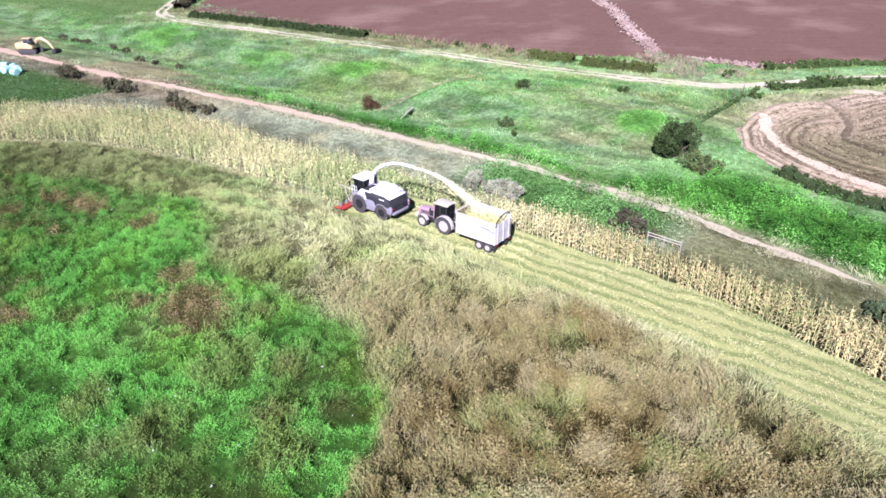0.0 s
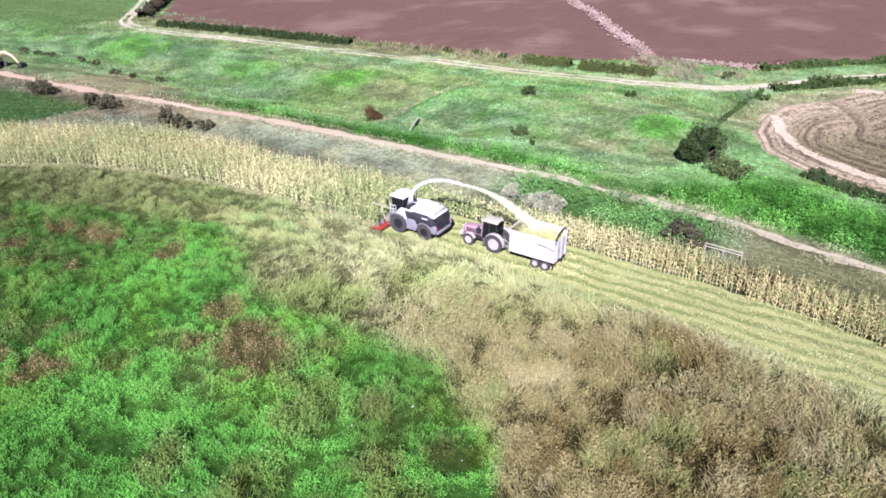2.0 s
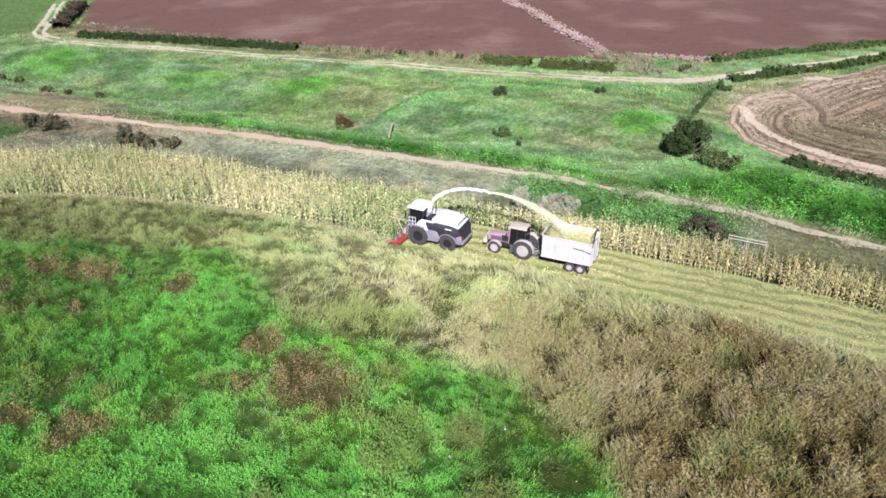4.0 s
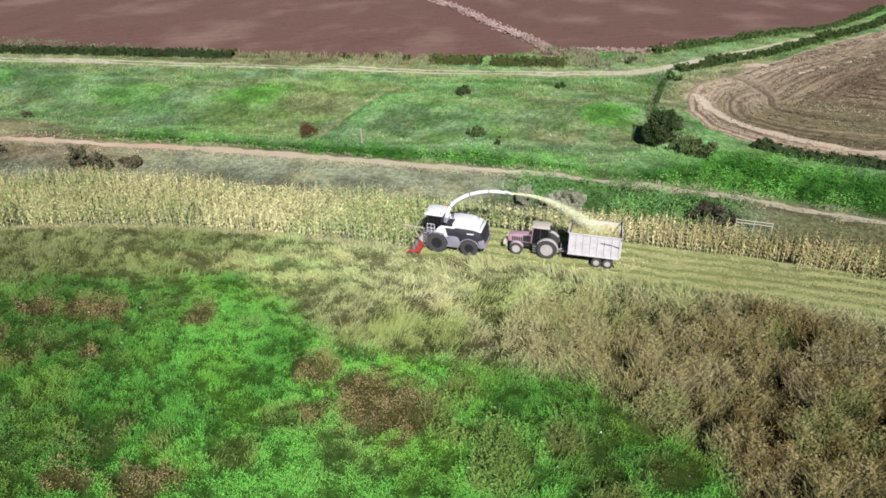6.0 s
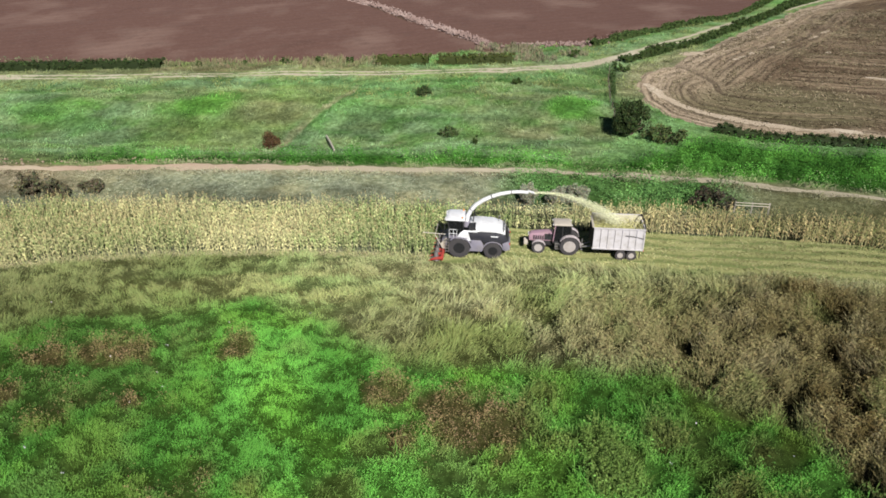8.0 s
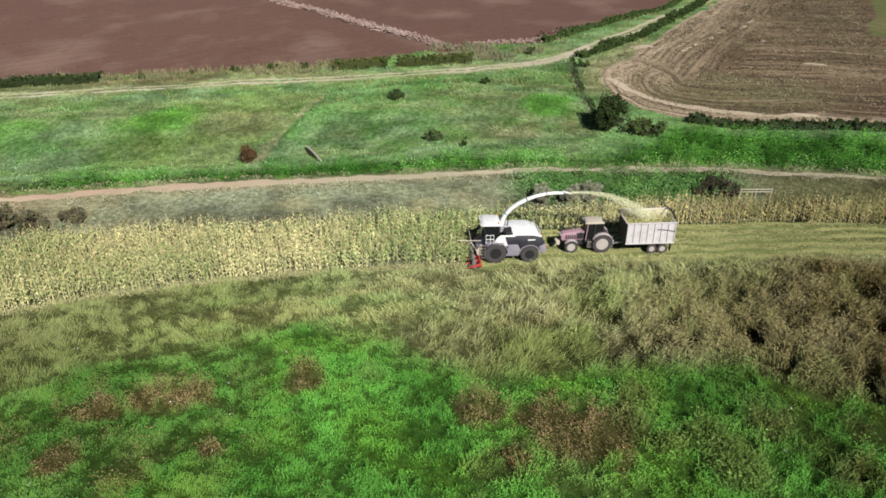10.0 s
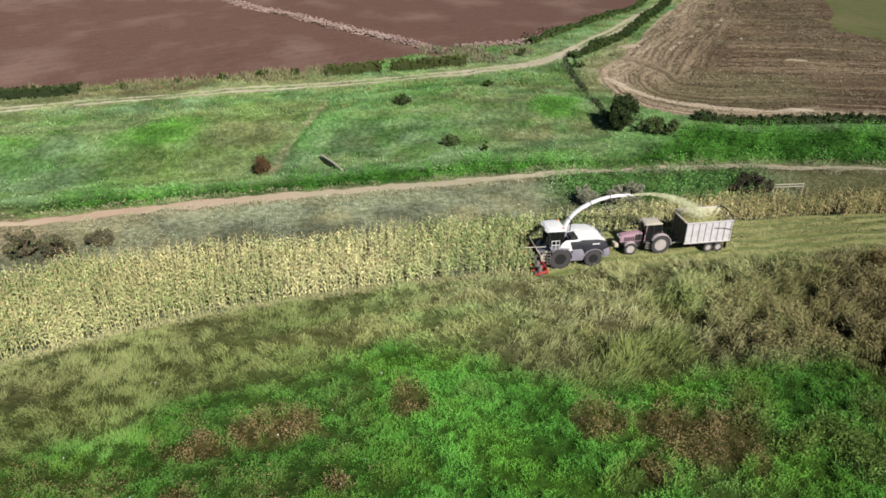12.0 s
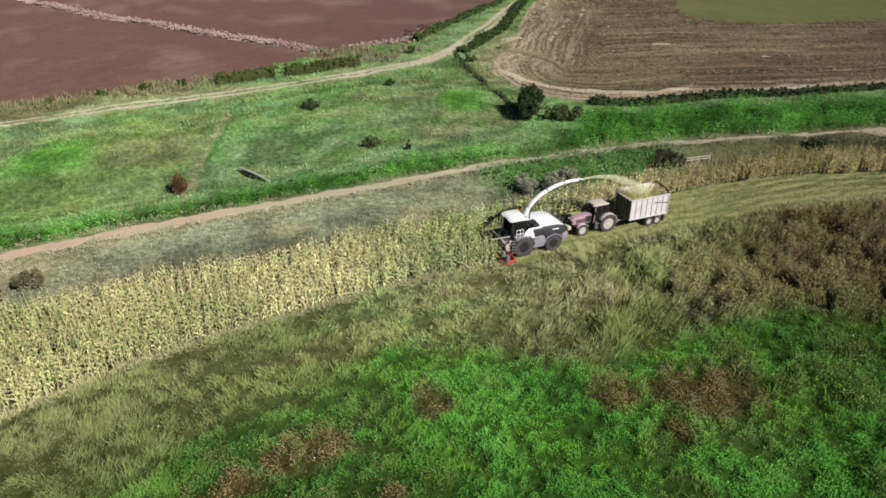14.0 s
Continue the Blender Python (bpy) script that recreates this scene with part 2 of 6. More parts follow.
    first = blend(first, lawn, green)
    first = blend(first, DOCK, dock * 0.65)
    col = col * (0.66 + 0.62 * ramp(0.75 * fbm(x * 0.5, y, 1.7, 18) + 0.25 * fbm(x * 0.6, y, 5.0, 19), 0.34, 0.64))[..., None]
    col = blend(col, first, near)
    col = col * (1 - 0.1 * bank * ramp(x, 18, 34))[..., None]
    beyond = ramp(-x - 121.5 - 0.93 * np.maximum(y - 54.4, 0) + (n1 - 0.5) * 2, 0.0, 3.0) * ramp(y + (n1 - 0.5) * 4, 37, 43)
    col = blend(col, np.array((0.095, 0.165, 0.055)), beyond * 0.85)
    left = ramp(-66 - x + (n1 - 0.5) * 4, 0, 2) * (1 - ramp(y - along(TRACK, x), -6, -3))
    col = blend(col, np.array((0.14, 0.09, 0.075)), 1 - ramp(line_distance(x, y, RIDGE), 3.0, 4.5))
    return blend(col, LUSH * 1.2, left * 0.8)


# ---- materials ----
def shader(name, rough=0.8, metal=0.0):
    m = bpy.data.materials.new(name)
    m.use_nodes = True
    b = m.node_tree.nodes["Principled BSDF"]
    b.inputs["Roughness"].default_value, b.inputs["Metallic"].default_value = rough, metal
    return m, m.node_tree, b


def node(tree, kind, **values):
    n = tree.nodes.new(kind)
    for key, v in values.items():
        n.inputs[key.replace("_", " ")].default_value = v
    return n


def noise_at(tree, size, detail=4.0, rough=0.6, stretch=None):
    tc = tree.nodes.new("ShaderNodeTexCoord")
    out = tc.outputs["Object"]
    if stretch:
        mp = node(tree, "ShaderNodeMapping", Scale=stretch)
        tree.links.new(out, mp.inputs["Vector"])
        out = mp.outputs["Vector"]
    n = node(tree, "ShaderNodeTexNoise", Scale=1.0 / size, Detail=detail, Roughness=rough)
    tree.links.new(out, n.inputs["Vector"])
    return n.outputs["Fac"]


def spread(tree, fac, lo, hi, a=0.0, b=1.0):
    r = node(tree, "ShaderNodeMapRange")
    for key, v in (("From Min", lo), ("From Max", hi), ("To Min", a), ("To Max", b)):
        r.inputs[key].default_value = v
    tree.links.new(fac, r.inputs["Value"])
    return r.outputs["Result"]


def mix(tree, fac, a, b, how="MIX"):
    m = tree.nodes.new("ShaderNodeMix")
    m.data_type, m.blend_type = "RGBA", how
    for sock, v in ((m.inputs["Factor"], fac), (m.inputs["A"], a), (m.inputs["B"], b)):
        if isinstance(v, bpy.types.NodeSocket):
            tree.links.new(v, sock)
        else:
            sock.default_value = v if not isinstance(v, tuple) else (*v, 1.0)
    return m.outputs["Result"]


def relief(tree, bsdf, fac, strength, depth):
    b = node(tree, "ShaderNodeBump", Strength=strength, Distance=depth)
    tree.links.new(fac, b.inputs["Height"])
    tree.links.new(b.outputs["Normal"], bsdf.inputs["Normal"])


def painted(name, colour, rough=0.45, metal=0.0, dirt=(0.22, 0.18, 0.12), dirtiness=0.35, size=0.6, bump=0.02):
    """Paint, plastic or metal with dust and scuffs of two sizes."""
    m, tree, b = shader(name, rough, metal)
    big, fine = noise_at(tree, size, 5), noise_at(tree, size * 0.12, 6)
    c = mix(tree, spread(tree, big, 0.45, 0.75, 0, dirtiness), colour, dirt)
    c = mix(tree, spread(tree, fine, 0.5, 0.8, 0, dirtiness * 0.6), c, tuple(0.55 * v for v in colour))
    tree.links.new(c, b.inputs["Base Color"])
    tree.links.new(spread(tree, big, 0.3, 0.7, rough * 0.8, min(1, rough * 1.35)), b.inputs["Roughness"])
    relief(tree, b, fine, 0.25, bump)
    return m


def tinted(name, rough=0.75, spread_by=0.32, through_light=0.05):
    """Leaves and blades: the colour of the growth, each blade a little different."""
    m, tree, b = shader(name, rough)
    b.inputs["Diffuse Roughness"].default_value = 1.0
    at = tree.nodes.new("ShaderNodeVertexColor")
    at.layer_name = "tint"
    geo = tree.nodes.new("ShaderNodeNewGeometry")
    k = spread(tree, geo.outputs["Random Per Island"], 0, 1, 1 - spread_by, 1 + spread_by)
    cc = tree.nodes.new("ShaderNodeVectorMath")
    cc.operation = "SCALE"
    tree.links.new(at.outputs["Color"], cc.inputs[0])
    tree.links.new(k, cc.inputs["Scale"])
    tree.links.new(cc.outputs["Vector"], b.inputs["Base Color"])
    b.inputs["Specular IOR Level"].default_value = 0.06
    if through_light:
        tr = tree.nodes.new("ShaderNodeBsdfTranslucent")
        tree.links.new(cc.outputs["Vector"], tr.inputs["Color"])
        ms = node(tree, "ShaderNodeMixShader", Fac=through_light)
        tree.links.new(b.outputs["BSDF"], ms.inputs[1])
        tree.links.new(tr.outputs["BSDF"], ms.inputs[2])
        tree.links.new(ms.outputs["Shader"], tree.nodes["Material Output"].inputs["Surface"])
    return m


def ground_material():
    m, tree, b = shader("grassy_ground", 0.95)
    b.inputs["Diffuse Roughness"].default_value = 1.0
    at = tree.nodes.new("ShaderNodeVertexColor")
    at.layer_name = "tint"
    c = at.outputs["Color"]
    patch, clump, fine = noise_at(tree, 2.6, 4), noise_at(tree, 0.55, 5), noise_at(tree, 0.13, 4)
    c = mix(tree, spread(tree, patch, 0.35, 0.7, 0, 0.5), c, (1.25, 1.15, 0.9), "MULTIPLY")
    # hollows of the clump relief are darkened in the colour too
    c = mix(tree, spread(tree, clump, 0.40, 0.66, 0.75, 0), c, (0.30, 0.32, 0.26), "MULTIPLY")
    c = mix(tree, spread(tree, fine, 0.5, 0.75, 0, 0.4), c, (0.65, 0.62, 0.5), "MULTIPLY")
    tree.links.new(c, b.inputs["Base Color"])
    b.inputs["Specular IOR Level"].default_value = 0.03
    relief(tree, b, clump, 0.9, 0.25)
    return m


def tilled_material():
    m, tree, b = shader("ploughed_earth", 0.95)
    at = tree.nodes.new("ShaderNodeVertexColor")
    at.layer_name = "tint"
    b.inputs["Diffuse Roughness"].default_value = 1.0
    flow = tree.nodes.new("ShaderNodeVertexColor")
    flow.layer_name = "flow"
    lines = []
    for size, detail in ((2.4, 3.0), (0.6, 4.0)):
        mp = node(tree, "ShaderNodeMapping", Scale=(1 / size, 1 / size, 1 / size))
        n = node(tree, "ShaderNodeTexNoise", Scale=1.0, Detail=detail, Roughness=0.65)
        tree.links.new(flow.outputs["Color"], mp.inputs["Vector"])
        tree.links.new(mp.outputs["Vector"], n.inputs["Vector"])
        lines.append(n.outputs["Fac"])
    clod, fine = noise_at(tree, 0.9, 6, 0.75), noise_at(tree, 0.2, 4)
    c = mix(tree, spread(tree, lines[0], 0.52, 0.64, 0, 0.6), at.outputs["Color"], (0.28, 0.215, 0.145))
    c = mix(tree, spread(tree, lines[1], 0.40, 0.54, 0.66, 0), c, (0.034, 0.023, 0.016))
    # low spots between clods get a darker colour along with the bump
    c = mix(tree, spread(tree, clod, 0.40, 0.60, 0.6, 0), c, (0.40, 0.37, 0.34), "MULTIPLY")
    c = mix(tree, spread(tree, fine, 0.55, 0.75, 0, 0.35), c, (0.36, 0.29, 0.195))
    tree.links.new(c, b.inputs["Base Color"])
    b.inputs["Specular IOR Level"].default_value = 0.12
    relief(tree, b, clod, 0.9, 0.2)
    return m


def soil(name, colour, pale, dark, size=3.0, rows=None, bump=0.08, stretch=None, amount=0.6, drift=None):
    """Bare or worked earth; rows: (degrees, spacing) of drill or plough lines."""
    m, tree, b = shader(name, 0.95)
    b.inputs["Diffuse Roughness"].default_value = 1.0
    big, mid, fine = noise_at(tree, size * 4, 5, stretch=stretch), noise_at(tree, size, 6, 0.7, stretch), noise_at(tree, size * 0.1, 5)
    base_colour = colour
    if drift:
        place = tree.nodes.new("ShaderNodeTexCoord")
        split = tree.nodes.new("ShaderNodeSeparateXYZ")
        tree.links.new(place.outputs["Object"], split.inputs["Vector"])
        base_colour = mix(tree, spread(tree, split.outputs["X"], drift[0], drift[1]), drift[2], colour)
    c = mix(tree, spread(tree, big, 0.51, 0.63, 0, amount), base_colour, pale)
    c = mix(tree, spread(tree, mid, 0.52, 0.72, 0, amount), c, dark)
    c = mix(tree, spread(tree, fine, 0.52, 0.7, 0, amount * 0.7), c, pale)
    h = fine
    if rows:
        tc = tree.nodes.new("ShaderNodeTexCoord")
        mp = node(tree, "ShaderNodeMapping", Rotation=(0, 0, radians(rows[0])), Scale=(1 / rows[1],) * 3)
        wv = node(tree, "ShaderNodeTexWave", Scale=0.32, Distortion=5.0, Detail=4.0, Detail_Scale=1.2)
        tree.links.new(tc.outputs["Object"], mp.inputs["Vector"])
        tree.links.new(mp.outputs["Vector"], wv.inputs["Vector"])
        c = mix(tree, spread(tree, wv.outputs["Fac"], 0.3, 0.9, 0, rows[2]), c, dark)
        h = mix(tree, 0.5, wv.outputs["Color"], fine)
    tree.links.new(c, b.inputs["Base Color"])
    b.inputs["Specular IOR Level"].default_value = 0.15
    relief(tree, b, h, 0.8, bump)
    return m


GROUND = ground_material()
STUBBLE_EARTH = tilled_material()
BLADES = tinted("grass_blades", spread_by=0.2)
LEAVES = tinted("leaves", 0.6, 0.45, 0.1)
MAIZE = tinted("maize_leaves", 0.6, 0.25, 0.07)
CHAFF = tinted("chopped_maize", 0.85, 0.25, 0.15)
EARTH = soil("track_earth", (0.265, 0.236, 0.172), (0.37, 0.325, 0.24), (0.13, 0.125, 0.060), 1.1, stretch=(0.35, 1, 1), amount=0.5, drift=(-42.0, -12.0, (0.290, 0.212, 0.158)))
PALE_EARTH = soil("road_earth", (0.28, 0.25, 0.185), (0.38, 0.355, 0.28), (0.15, 0.16, 0.075), 1.0)
RED_EARTH = soil("red_earth", (0.080, 0.044, 0.035), (0.160, 0.108, 0.088), (0.046, 0.026, 0.021), 5.0, (62, 3.0, 0.12), 0.10, stretch=(1.2, 0.9, 1), amount=0.5)
RIDGE_EARTH = soil("ridge_earth", (0.25, 0.175, 0.155), (0.40, 0.31, 0.28), (0.10, 0.065, 0.048), 1.2, bump=0.3)
PALE_SOIL = soil("pale_soil", (0.31, 0.255, 0.19), (0.42, 0.365, 0.29), (0.18, 0.14, 0.10), 0.8)
CUT_EARTH = soil("maize_stubble_ground", (0.205, 0.212, 0.085), (0.35, 0.34, 0.168), (0.095, 0.120, 0.040), 1.4, (90, 1.5, 0.85), 0.06, stretch=(0.12, 1, 1))
PASTURE = soil("far_pasture", (0.084, 0.094, 0.033), (0.12, 0.112, 0.050), (0.055, 0.050, 0.026), 4.0, (-8, 3.0, 0.3))
BARK = painted("bark", (0.10, 0.075, 0.05), 0.9, dirtiness=0.5, size=0.3)
WHITE_PAINT = painted("white_paint", (0.78, 0.78, 0.79), 0.35, dirtiness=0.25)
GREY_PAINT = painted("grey_paint", (0.25, 0.235, 0.285), 0.4, dirtiness=0.35)
DARK_PANEL = painted("dark_panel", (0.035, 0.035, 0.045), 0.45, dirt=(0.10, 0.09, 0.08), dirtiness=0.25)
BLACK_PART = painted("black_part", (0.018, 0.018, 0.020), 0.6, dirt=(0.07, 0.06, 0.05), dirtiness=0.35)
RUBBER = painted("rubber", (0.046, 0.042, 0.044), 0.9, dirt=(0.09, 0.08, 0.07), dirtiness=0.3)
HUB_GREY = painted("grey_hub", (0.15, 0.13, 0.13), 0.5, dirtiness=0.3)
RIM_GREY = painted("grey_rim", (0.008, 0.008, 0.009), 0.7, dirt=(0.02, 0.018, 0.018), dirtiness=0.3)
RIM_PALE = painted("pale_rim", (0.42, 0.38, 0.36), 0.5, dirtiness=0.4)
HEADER_RED = painted("header_red", (0.36, 0.045, 0.035), 0.4, dirtiness=0.25)
FADED_RED = painted("faded_red", (0.40, 0.245, 0.305), 0.45, dirtiness=0.35)
LILAC_GREY = painted("faded_mudguard_paint", (0.50, 0.44, 0.45), 0.45, dirtiness=0.35)
CREAM = painted("cream_paint", (0.48, 0.43, 0.36), 0.5, dirtiness=0.3)
STEEL = painted("dull_steel", (0.30, 0.29, 0.28), 0.45, 0.6, dirtiness=0.4)
TRAILER_PAINT = painted("trailer_paint", (0.54, 0.515, 0.525), 0.5, dirt=(0.26, 0.23, 0.18), dirtiness=0.5)
# trailer front faces away from the sun: its shade is put into this colour
SHADED_FRONT = painted("shaded_front_paint", (0.085, 0.075, 0.048), 0.6, dirtiness=0.5)
TRAILER_INSIDE = painted("trailer_inside", (0.58, 0.54, 0.40), 0.6, dirt=(0.36, 0.34, 0.16), dirtiness=0.4)
YELLOW_PAINT = painted("yellow_paint", (0.52, 0.41, 0.21), 0.45, dirtiness=0.4)
WRAP = painted("bale_wrap", (0.36, 0.66, 0.60), 0.3, dirtiness=0.15)
OLD_WOOD = painted("old_wood", (0.30, 0.27, 0.23), 0.85, dirtiness=0.5, size=0.3)
LAMP = painted("lamp_lens", (0.6, 0.6, 0.58), 0.15, dirtiness=0.1)
AMBER = painted("amber_lens", (0.7, 0.25, 0.03), 0.2, dirtiness=0.1)
TAIL_RED = painted("tail_lens", (0.45, 0.02, 0.02), 0.2, dirtiness=0.1)
GLASS, _gt, _gb = shader("dark_cab_glass", 0.06)
_gb.inputs["Base Color"].default_value = (0.06, 0.065, 0.065, 1)
_gb.inputs["Transmission Weight"].default_value = 0.8
_gb.inputs["IOR"].default_value = 1.2


# ---- mesh helpers ----
def link(name, verts, faces, material, tint=None, parent=None, smooth=False):
    """A mesh object from arrays; tint: one colour a vertex."""
    me = bpy.data.meshes.new(name)
    verts, faces = np.asarray(verts, np.float32), np.asarray(faces, np.int32)
    k = faces.shape[1]
    me.vertices.add(len(verts))
    me.vertices.foreach_set("co", verts.ravel())
    me.loops.add(faces.size)
    me.loops.foreach_set("vertex_index", faces.ravel())
    me.polygons.add(len(faces))
    me.polygons.foreach_set("loop_start", np.arange(len(faces), dtype=np.int32) * k)
    if smooth:
        me.polygons.foreach_set("use_smooth", np.ones(len(faces), bool))
    if tint is not None:
        at = me.color_attributes.new("tint", "FLOAT_COLOR", "POINT")
        at.data.foreach_set("color", np.concatenate([tint, np.ones((len(tint), 1))], 1).astype(np.float32).ravel())
    me.update(calc_edges=True)
    me.validate()
    me.materials.append(material)
    ob = new(name, me)
    ob.parent = parent
    return ob


def part(name, bm, material, parent, label="", smooth=False):
    """One bmesh as one mesh object under a thing or part, in the thing's own coordinates."""
    me = bpy.data.meshes.new(name)
    bmesh.ops.recalc_face_normals(bm, faces=bm.faces)
    bm.to_mesh(me)
    bm.free()
    me.materials.append(material)
    if smooth:
        me.polygons.foreach_set("use_smooth", np.ones(len(me.polygons), bool))
        me.set_sharp_from_angle(angle=radians(35))
    ob = new(name, me)
    ob.parent = parent
    return tagged(ob, label)


def base(name, x, y, label, category, group="", turn=0.0, z=0.0):
    """An empty at the foot of a thing."""
    ob = new(name)
    ob.empty_display_size = 0.2
    ob.matrix_basis = pose(x, y, z, 0, 0, turn)
    return tagged(ob, label, category, group)


def box(bm, x0, x1, y0, y1, z0, z1, bevel=0.02):
    """A bevelled block, added to bm."""
    t = bmesh.new()
    bmesh.ops.create_cube(t, size=1, matrix=Matrix.LocRotScale(((x0 + x1) / 2, (y0 + y1) / 2, (z0 + z1) / 2), None, (abs(x1 - x0), abs(y1 - y0), abs(z1 - z0))))
    if bevel:
        bmesh.ops.bevel(t, geom=t.edges, offset=min(bevel, 0.45 * min(abs(x1 - x0), abs(y1 - y0), abs(z1 - z0))), segments=2, affect="EDGES", profile=0.5)
    add(bm, t)


def add(bm, other):
    me = bpy.data.meshes.new("t")
    other.to_mesh(me)
    other.free()
    bm.from_mesh(me)
    bpy.data.meshes.remove(me)


def slab(bm, profile, y0, y1, bevel=0.03):
    """A side view (x, z) drawn out from y0 to y1, with its edges rounded."""
    t = bmesh.new()
    a = [t.verts.new((x, y0, z)) for x, z in profile]
    b = [t.verts.new((x, y1, z)) for x, z in profile]
    t.faces.new(a)
    t.faces.new(b[::-1])
    for i in range(len(a)):
        j = (i + 1) % len(a)
        t.faces.new((a[j], a[i], b[i], b[j]))
    bmesh.ops.recalc_face_normals(t, faces=t.faces)
    if bevel:
        bmesh.ops.bevel(t, geom=t.edges, offset=bevel, segments=2, affect="EDGES", profile=0.5)
    add(bm, t)


def rod(bm, points, radius, sides=8, radii=None, flat=1.0):
    """A tube along points; radii: one for each point; flat: its height against its width."""
    t = bmesh.new()
    pts = [Vector(p) for p in points]
    rings = []
    for i, p in enumerate(pts):
        way = (pts[min(i + 1, len(pts) - 1)] - pts[max(i - 1, 0)]).normalized()
        side = way.cross(Vector((0, 0, 1)))
        side = side.normalized() if side.length > 1e-3 else Vector((0, 1, 0))
        up = side.cross(way)
        r = radii[i] if radii else radius
        rings.append([t.verts.new(p + side * (r * math.cos(2 * math.pi * k / sides)) + up * (flat * r * math.sin(2 * math.pi * k / sides))) for k in range(sides)])
    for a, b in zip(rings[:-1], rings[1:]):
        for k in range(sides):
            t.faces.new((a[k], a[(k + 1) % sides], b[(k + 1) % sides], b[k]))
    t.faces.new(rings[0][::-1])
    t.faces.new(rings[-1])
    add(bm, t)


def turned(bm, profile, x, y, z, sides=32):
    """A profile of (radius, y) turned round the line through (x, z) along y."""
    t = bmesh.new()
    rings = [[t.verts.new((x + r * math.cos(2 * math.pi * k / sides), y + h, z + r * math.sin(2 * math.pi * k / sides))) for k in range(sides)] for r, h in profile]
    for a, b in zip(rings[:-1], rings[1:]):
        for k in range(sides):
            t.faces.new((a[k], a[(k + 1) % sides], b[(k + 1) % sides], b[k]))
    t.faces.new(rings[0])
    t.faces.new(rings[-1][::-1])
    add(bm, t)


def wheel(parent, x, y, r, width, rim_mat, rim_share=0.56, lugs=18, side=-1, name="wheel", hub_mat=None, hub_share=0.24):
    """A tyre with tread bars and a dished rim; side: the way its outer face looks along y."""
    w = width / 2
    bm = bmesh.new()
    turned(bm, [(r * rim_share, -w * 0.8), (r * 0.80, -w), (r * 0.94, -w * 0.9), (r * 0.965, -w * 0.5), (r * 0.965, w * 0.5), (r * 0.94, w * 0.9), (r * 0.80, w), (r * rim_share, w * 0.8)], x, y, r)
    if lugs:
        for k in range(lugs):
            for s in (-1, 1):
                a = 2 * math.pi * (k + 0.25 * s) / lugs
                t = bmesh.new()
                bmesh.ops.create_cube(t, size=1, matrix=Matrix.Translation((x + r * 0.965 * math.cos(a), y + s * w * 0.47, r + r * 0.965 * math.sin(a))) @ Matrix.Rotation(-a, 4, "Y") @ Matrix.Rotation(s * 0.6, 4, "X") @ Matrix.Diagonal((r * 0.07, w * 1.05, r * 0.075, 1)))
                add(bm, t)
    tyre = part(name, bm, RUBBER, parent, "", True)
    bm = bmesh.new()
    o = side
    turned(bm, [(r * rim_share * 1.02, o * w * 0.82), (r * rim_share * 0.93, o * w * 0.84), (r * rim_share * 0.86, o * w * 0.45), (r * 0.24, o * w * 0.35), (0.01, o * w * 0.35)], x, y, r, 28)
    for k in range(8):
        a = 2 * math.pi * k / 8
        turned(bm, [(0.03, o * w * 0.36), (0.03, o * w * 0.46)], x + r * 0.33 * math.cos(a), y, r + r * 0.33 * math.sin(a), 6)
    part("rim", bm, rim_mat, tyre, "", True)
    bm = bmesh.new()
    turned(bm, [(r * hub_share, o * w * 0.36), (r * hub_share * 0.9, o * w * 0.62), (r * 0.10, o * w * 0.68), (0.01, o * w * 0.68)], x, y, r, 20)
    part("hub", bm, hub_mat or GREY_PAINT, tyre, "", True)
    return tyre


# ---- ground ----
def axis(lo, hi, step, reach):
    inner = np.arange(lo, hi + step / 2, step)
    grow = np.cumsum(step * 1.22 ** np.arange(1, 45))
    grow = grow[grow < reach]
    return np.concatenate([lo - grow[::-1], inner, hi + grow])


def grid_faces(nx, ny):
    i = np.arange((ny - 1) * nx).reshape(ny - 1, nx)[:, :-1].ravel()
    return np.stack([i, i + 1, i + 1 + nx, i + nx], 1)


# height of the land along y: level under the maize, a shallow ditch beyond the track, a rise to the bare fields
LAND_LEFT = [(10, 0), (12.5, 0.6), (19, 0.75), (26, -0.2), (33, -2.0), (37, -0.7), (43, 1.2), (66, 1.2), (80, 2.0), (100, 2.5), (120, 2.8)]
LAND_MIDDLE = [(10, 0), (12.5, 0.8), (19, 0.75), (26, 0.2), (34, -0.1), (38, 0.5), (43.5, 2.15), (66, 2.3), (80, 2.8), (120, 2.8)]
LAND_RIGHT = [(10, 0), (11.5, 1.2), (19, 1.0), (28, 0.3), (36, 0.1), (43, 0.5), (55, 1.8), (66, 3.4), (80, 3.2), (120, 2.8)]


def land(x, y):
    k, q = ramp(x, -40, 0), ramp(x, 10, 30)
    total = 0.0
    for dy in (-1.5, 0.0, 1.5):
        total = total + (along(LAND_LEFT, y + dy) * (1 - k) + along(LAND_MIDDLE, y + dy) * k) * (1 - q) + along(LAND_RIGHT, y + dy) * q
    return total / 3


def weed_bank(x, y):
    """The bank of tall withered weeds beside the stubble."""
    return ramp(x - 6, -6, 6) * ramp(y - along(LAWN_EDGE, x), -1.5, 1.5)


def tussocky(x, y):
    """Where the growth stands in big tussocks rather than low tufts."""
    depth = along(MAIZE_NEAR, x) - y
    return ramp(x - 0.55 * (y + 12), -12, 4) * ramp(depth, 1.0, 4.0) * ramp(y - along(LAWN_EDGE, x), -1.5, 1.5)


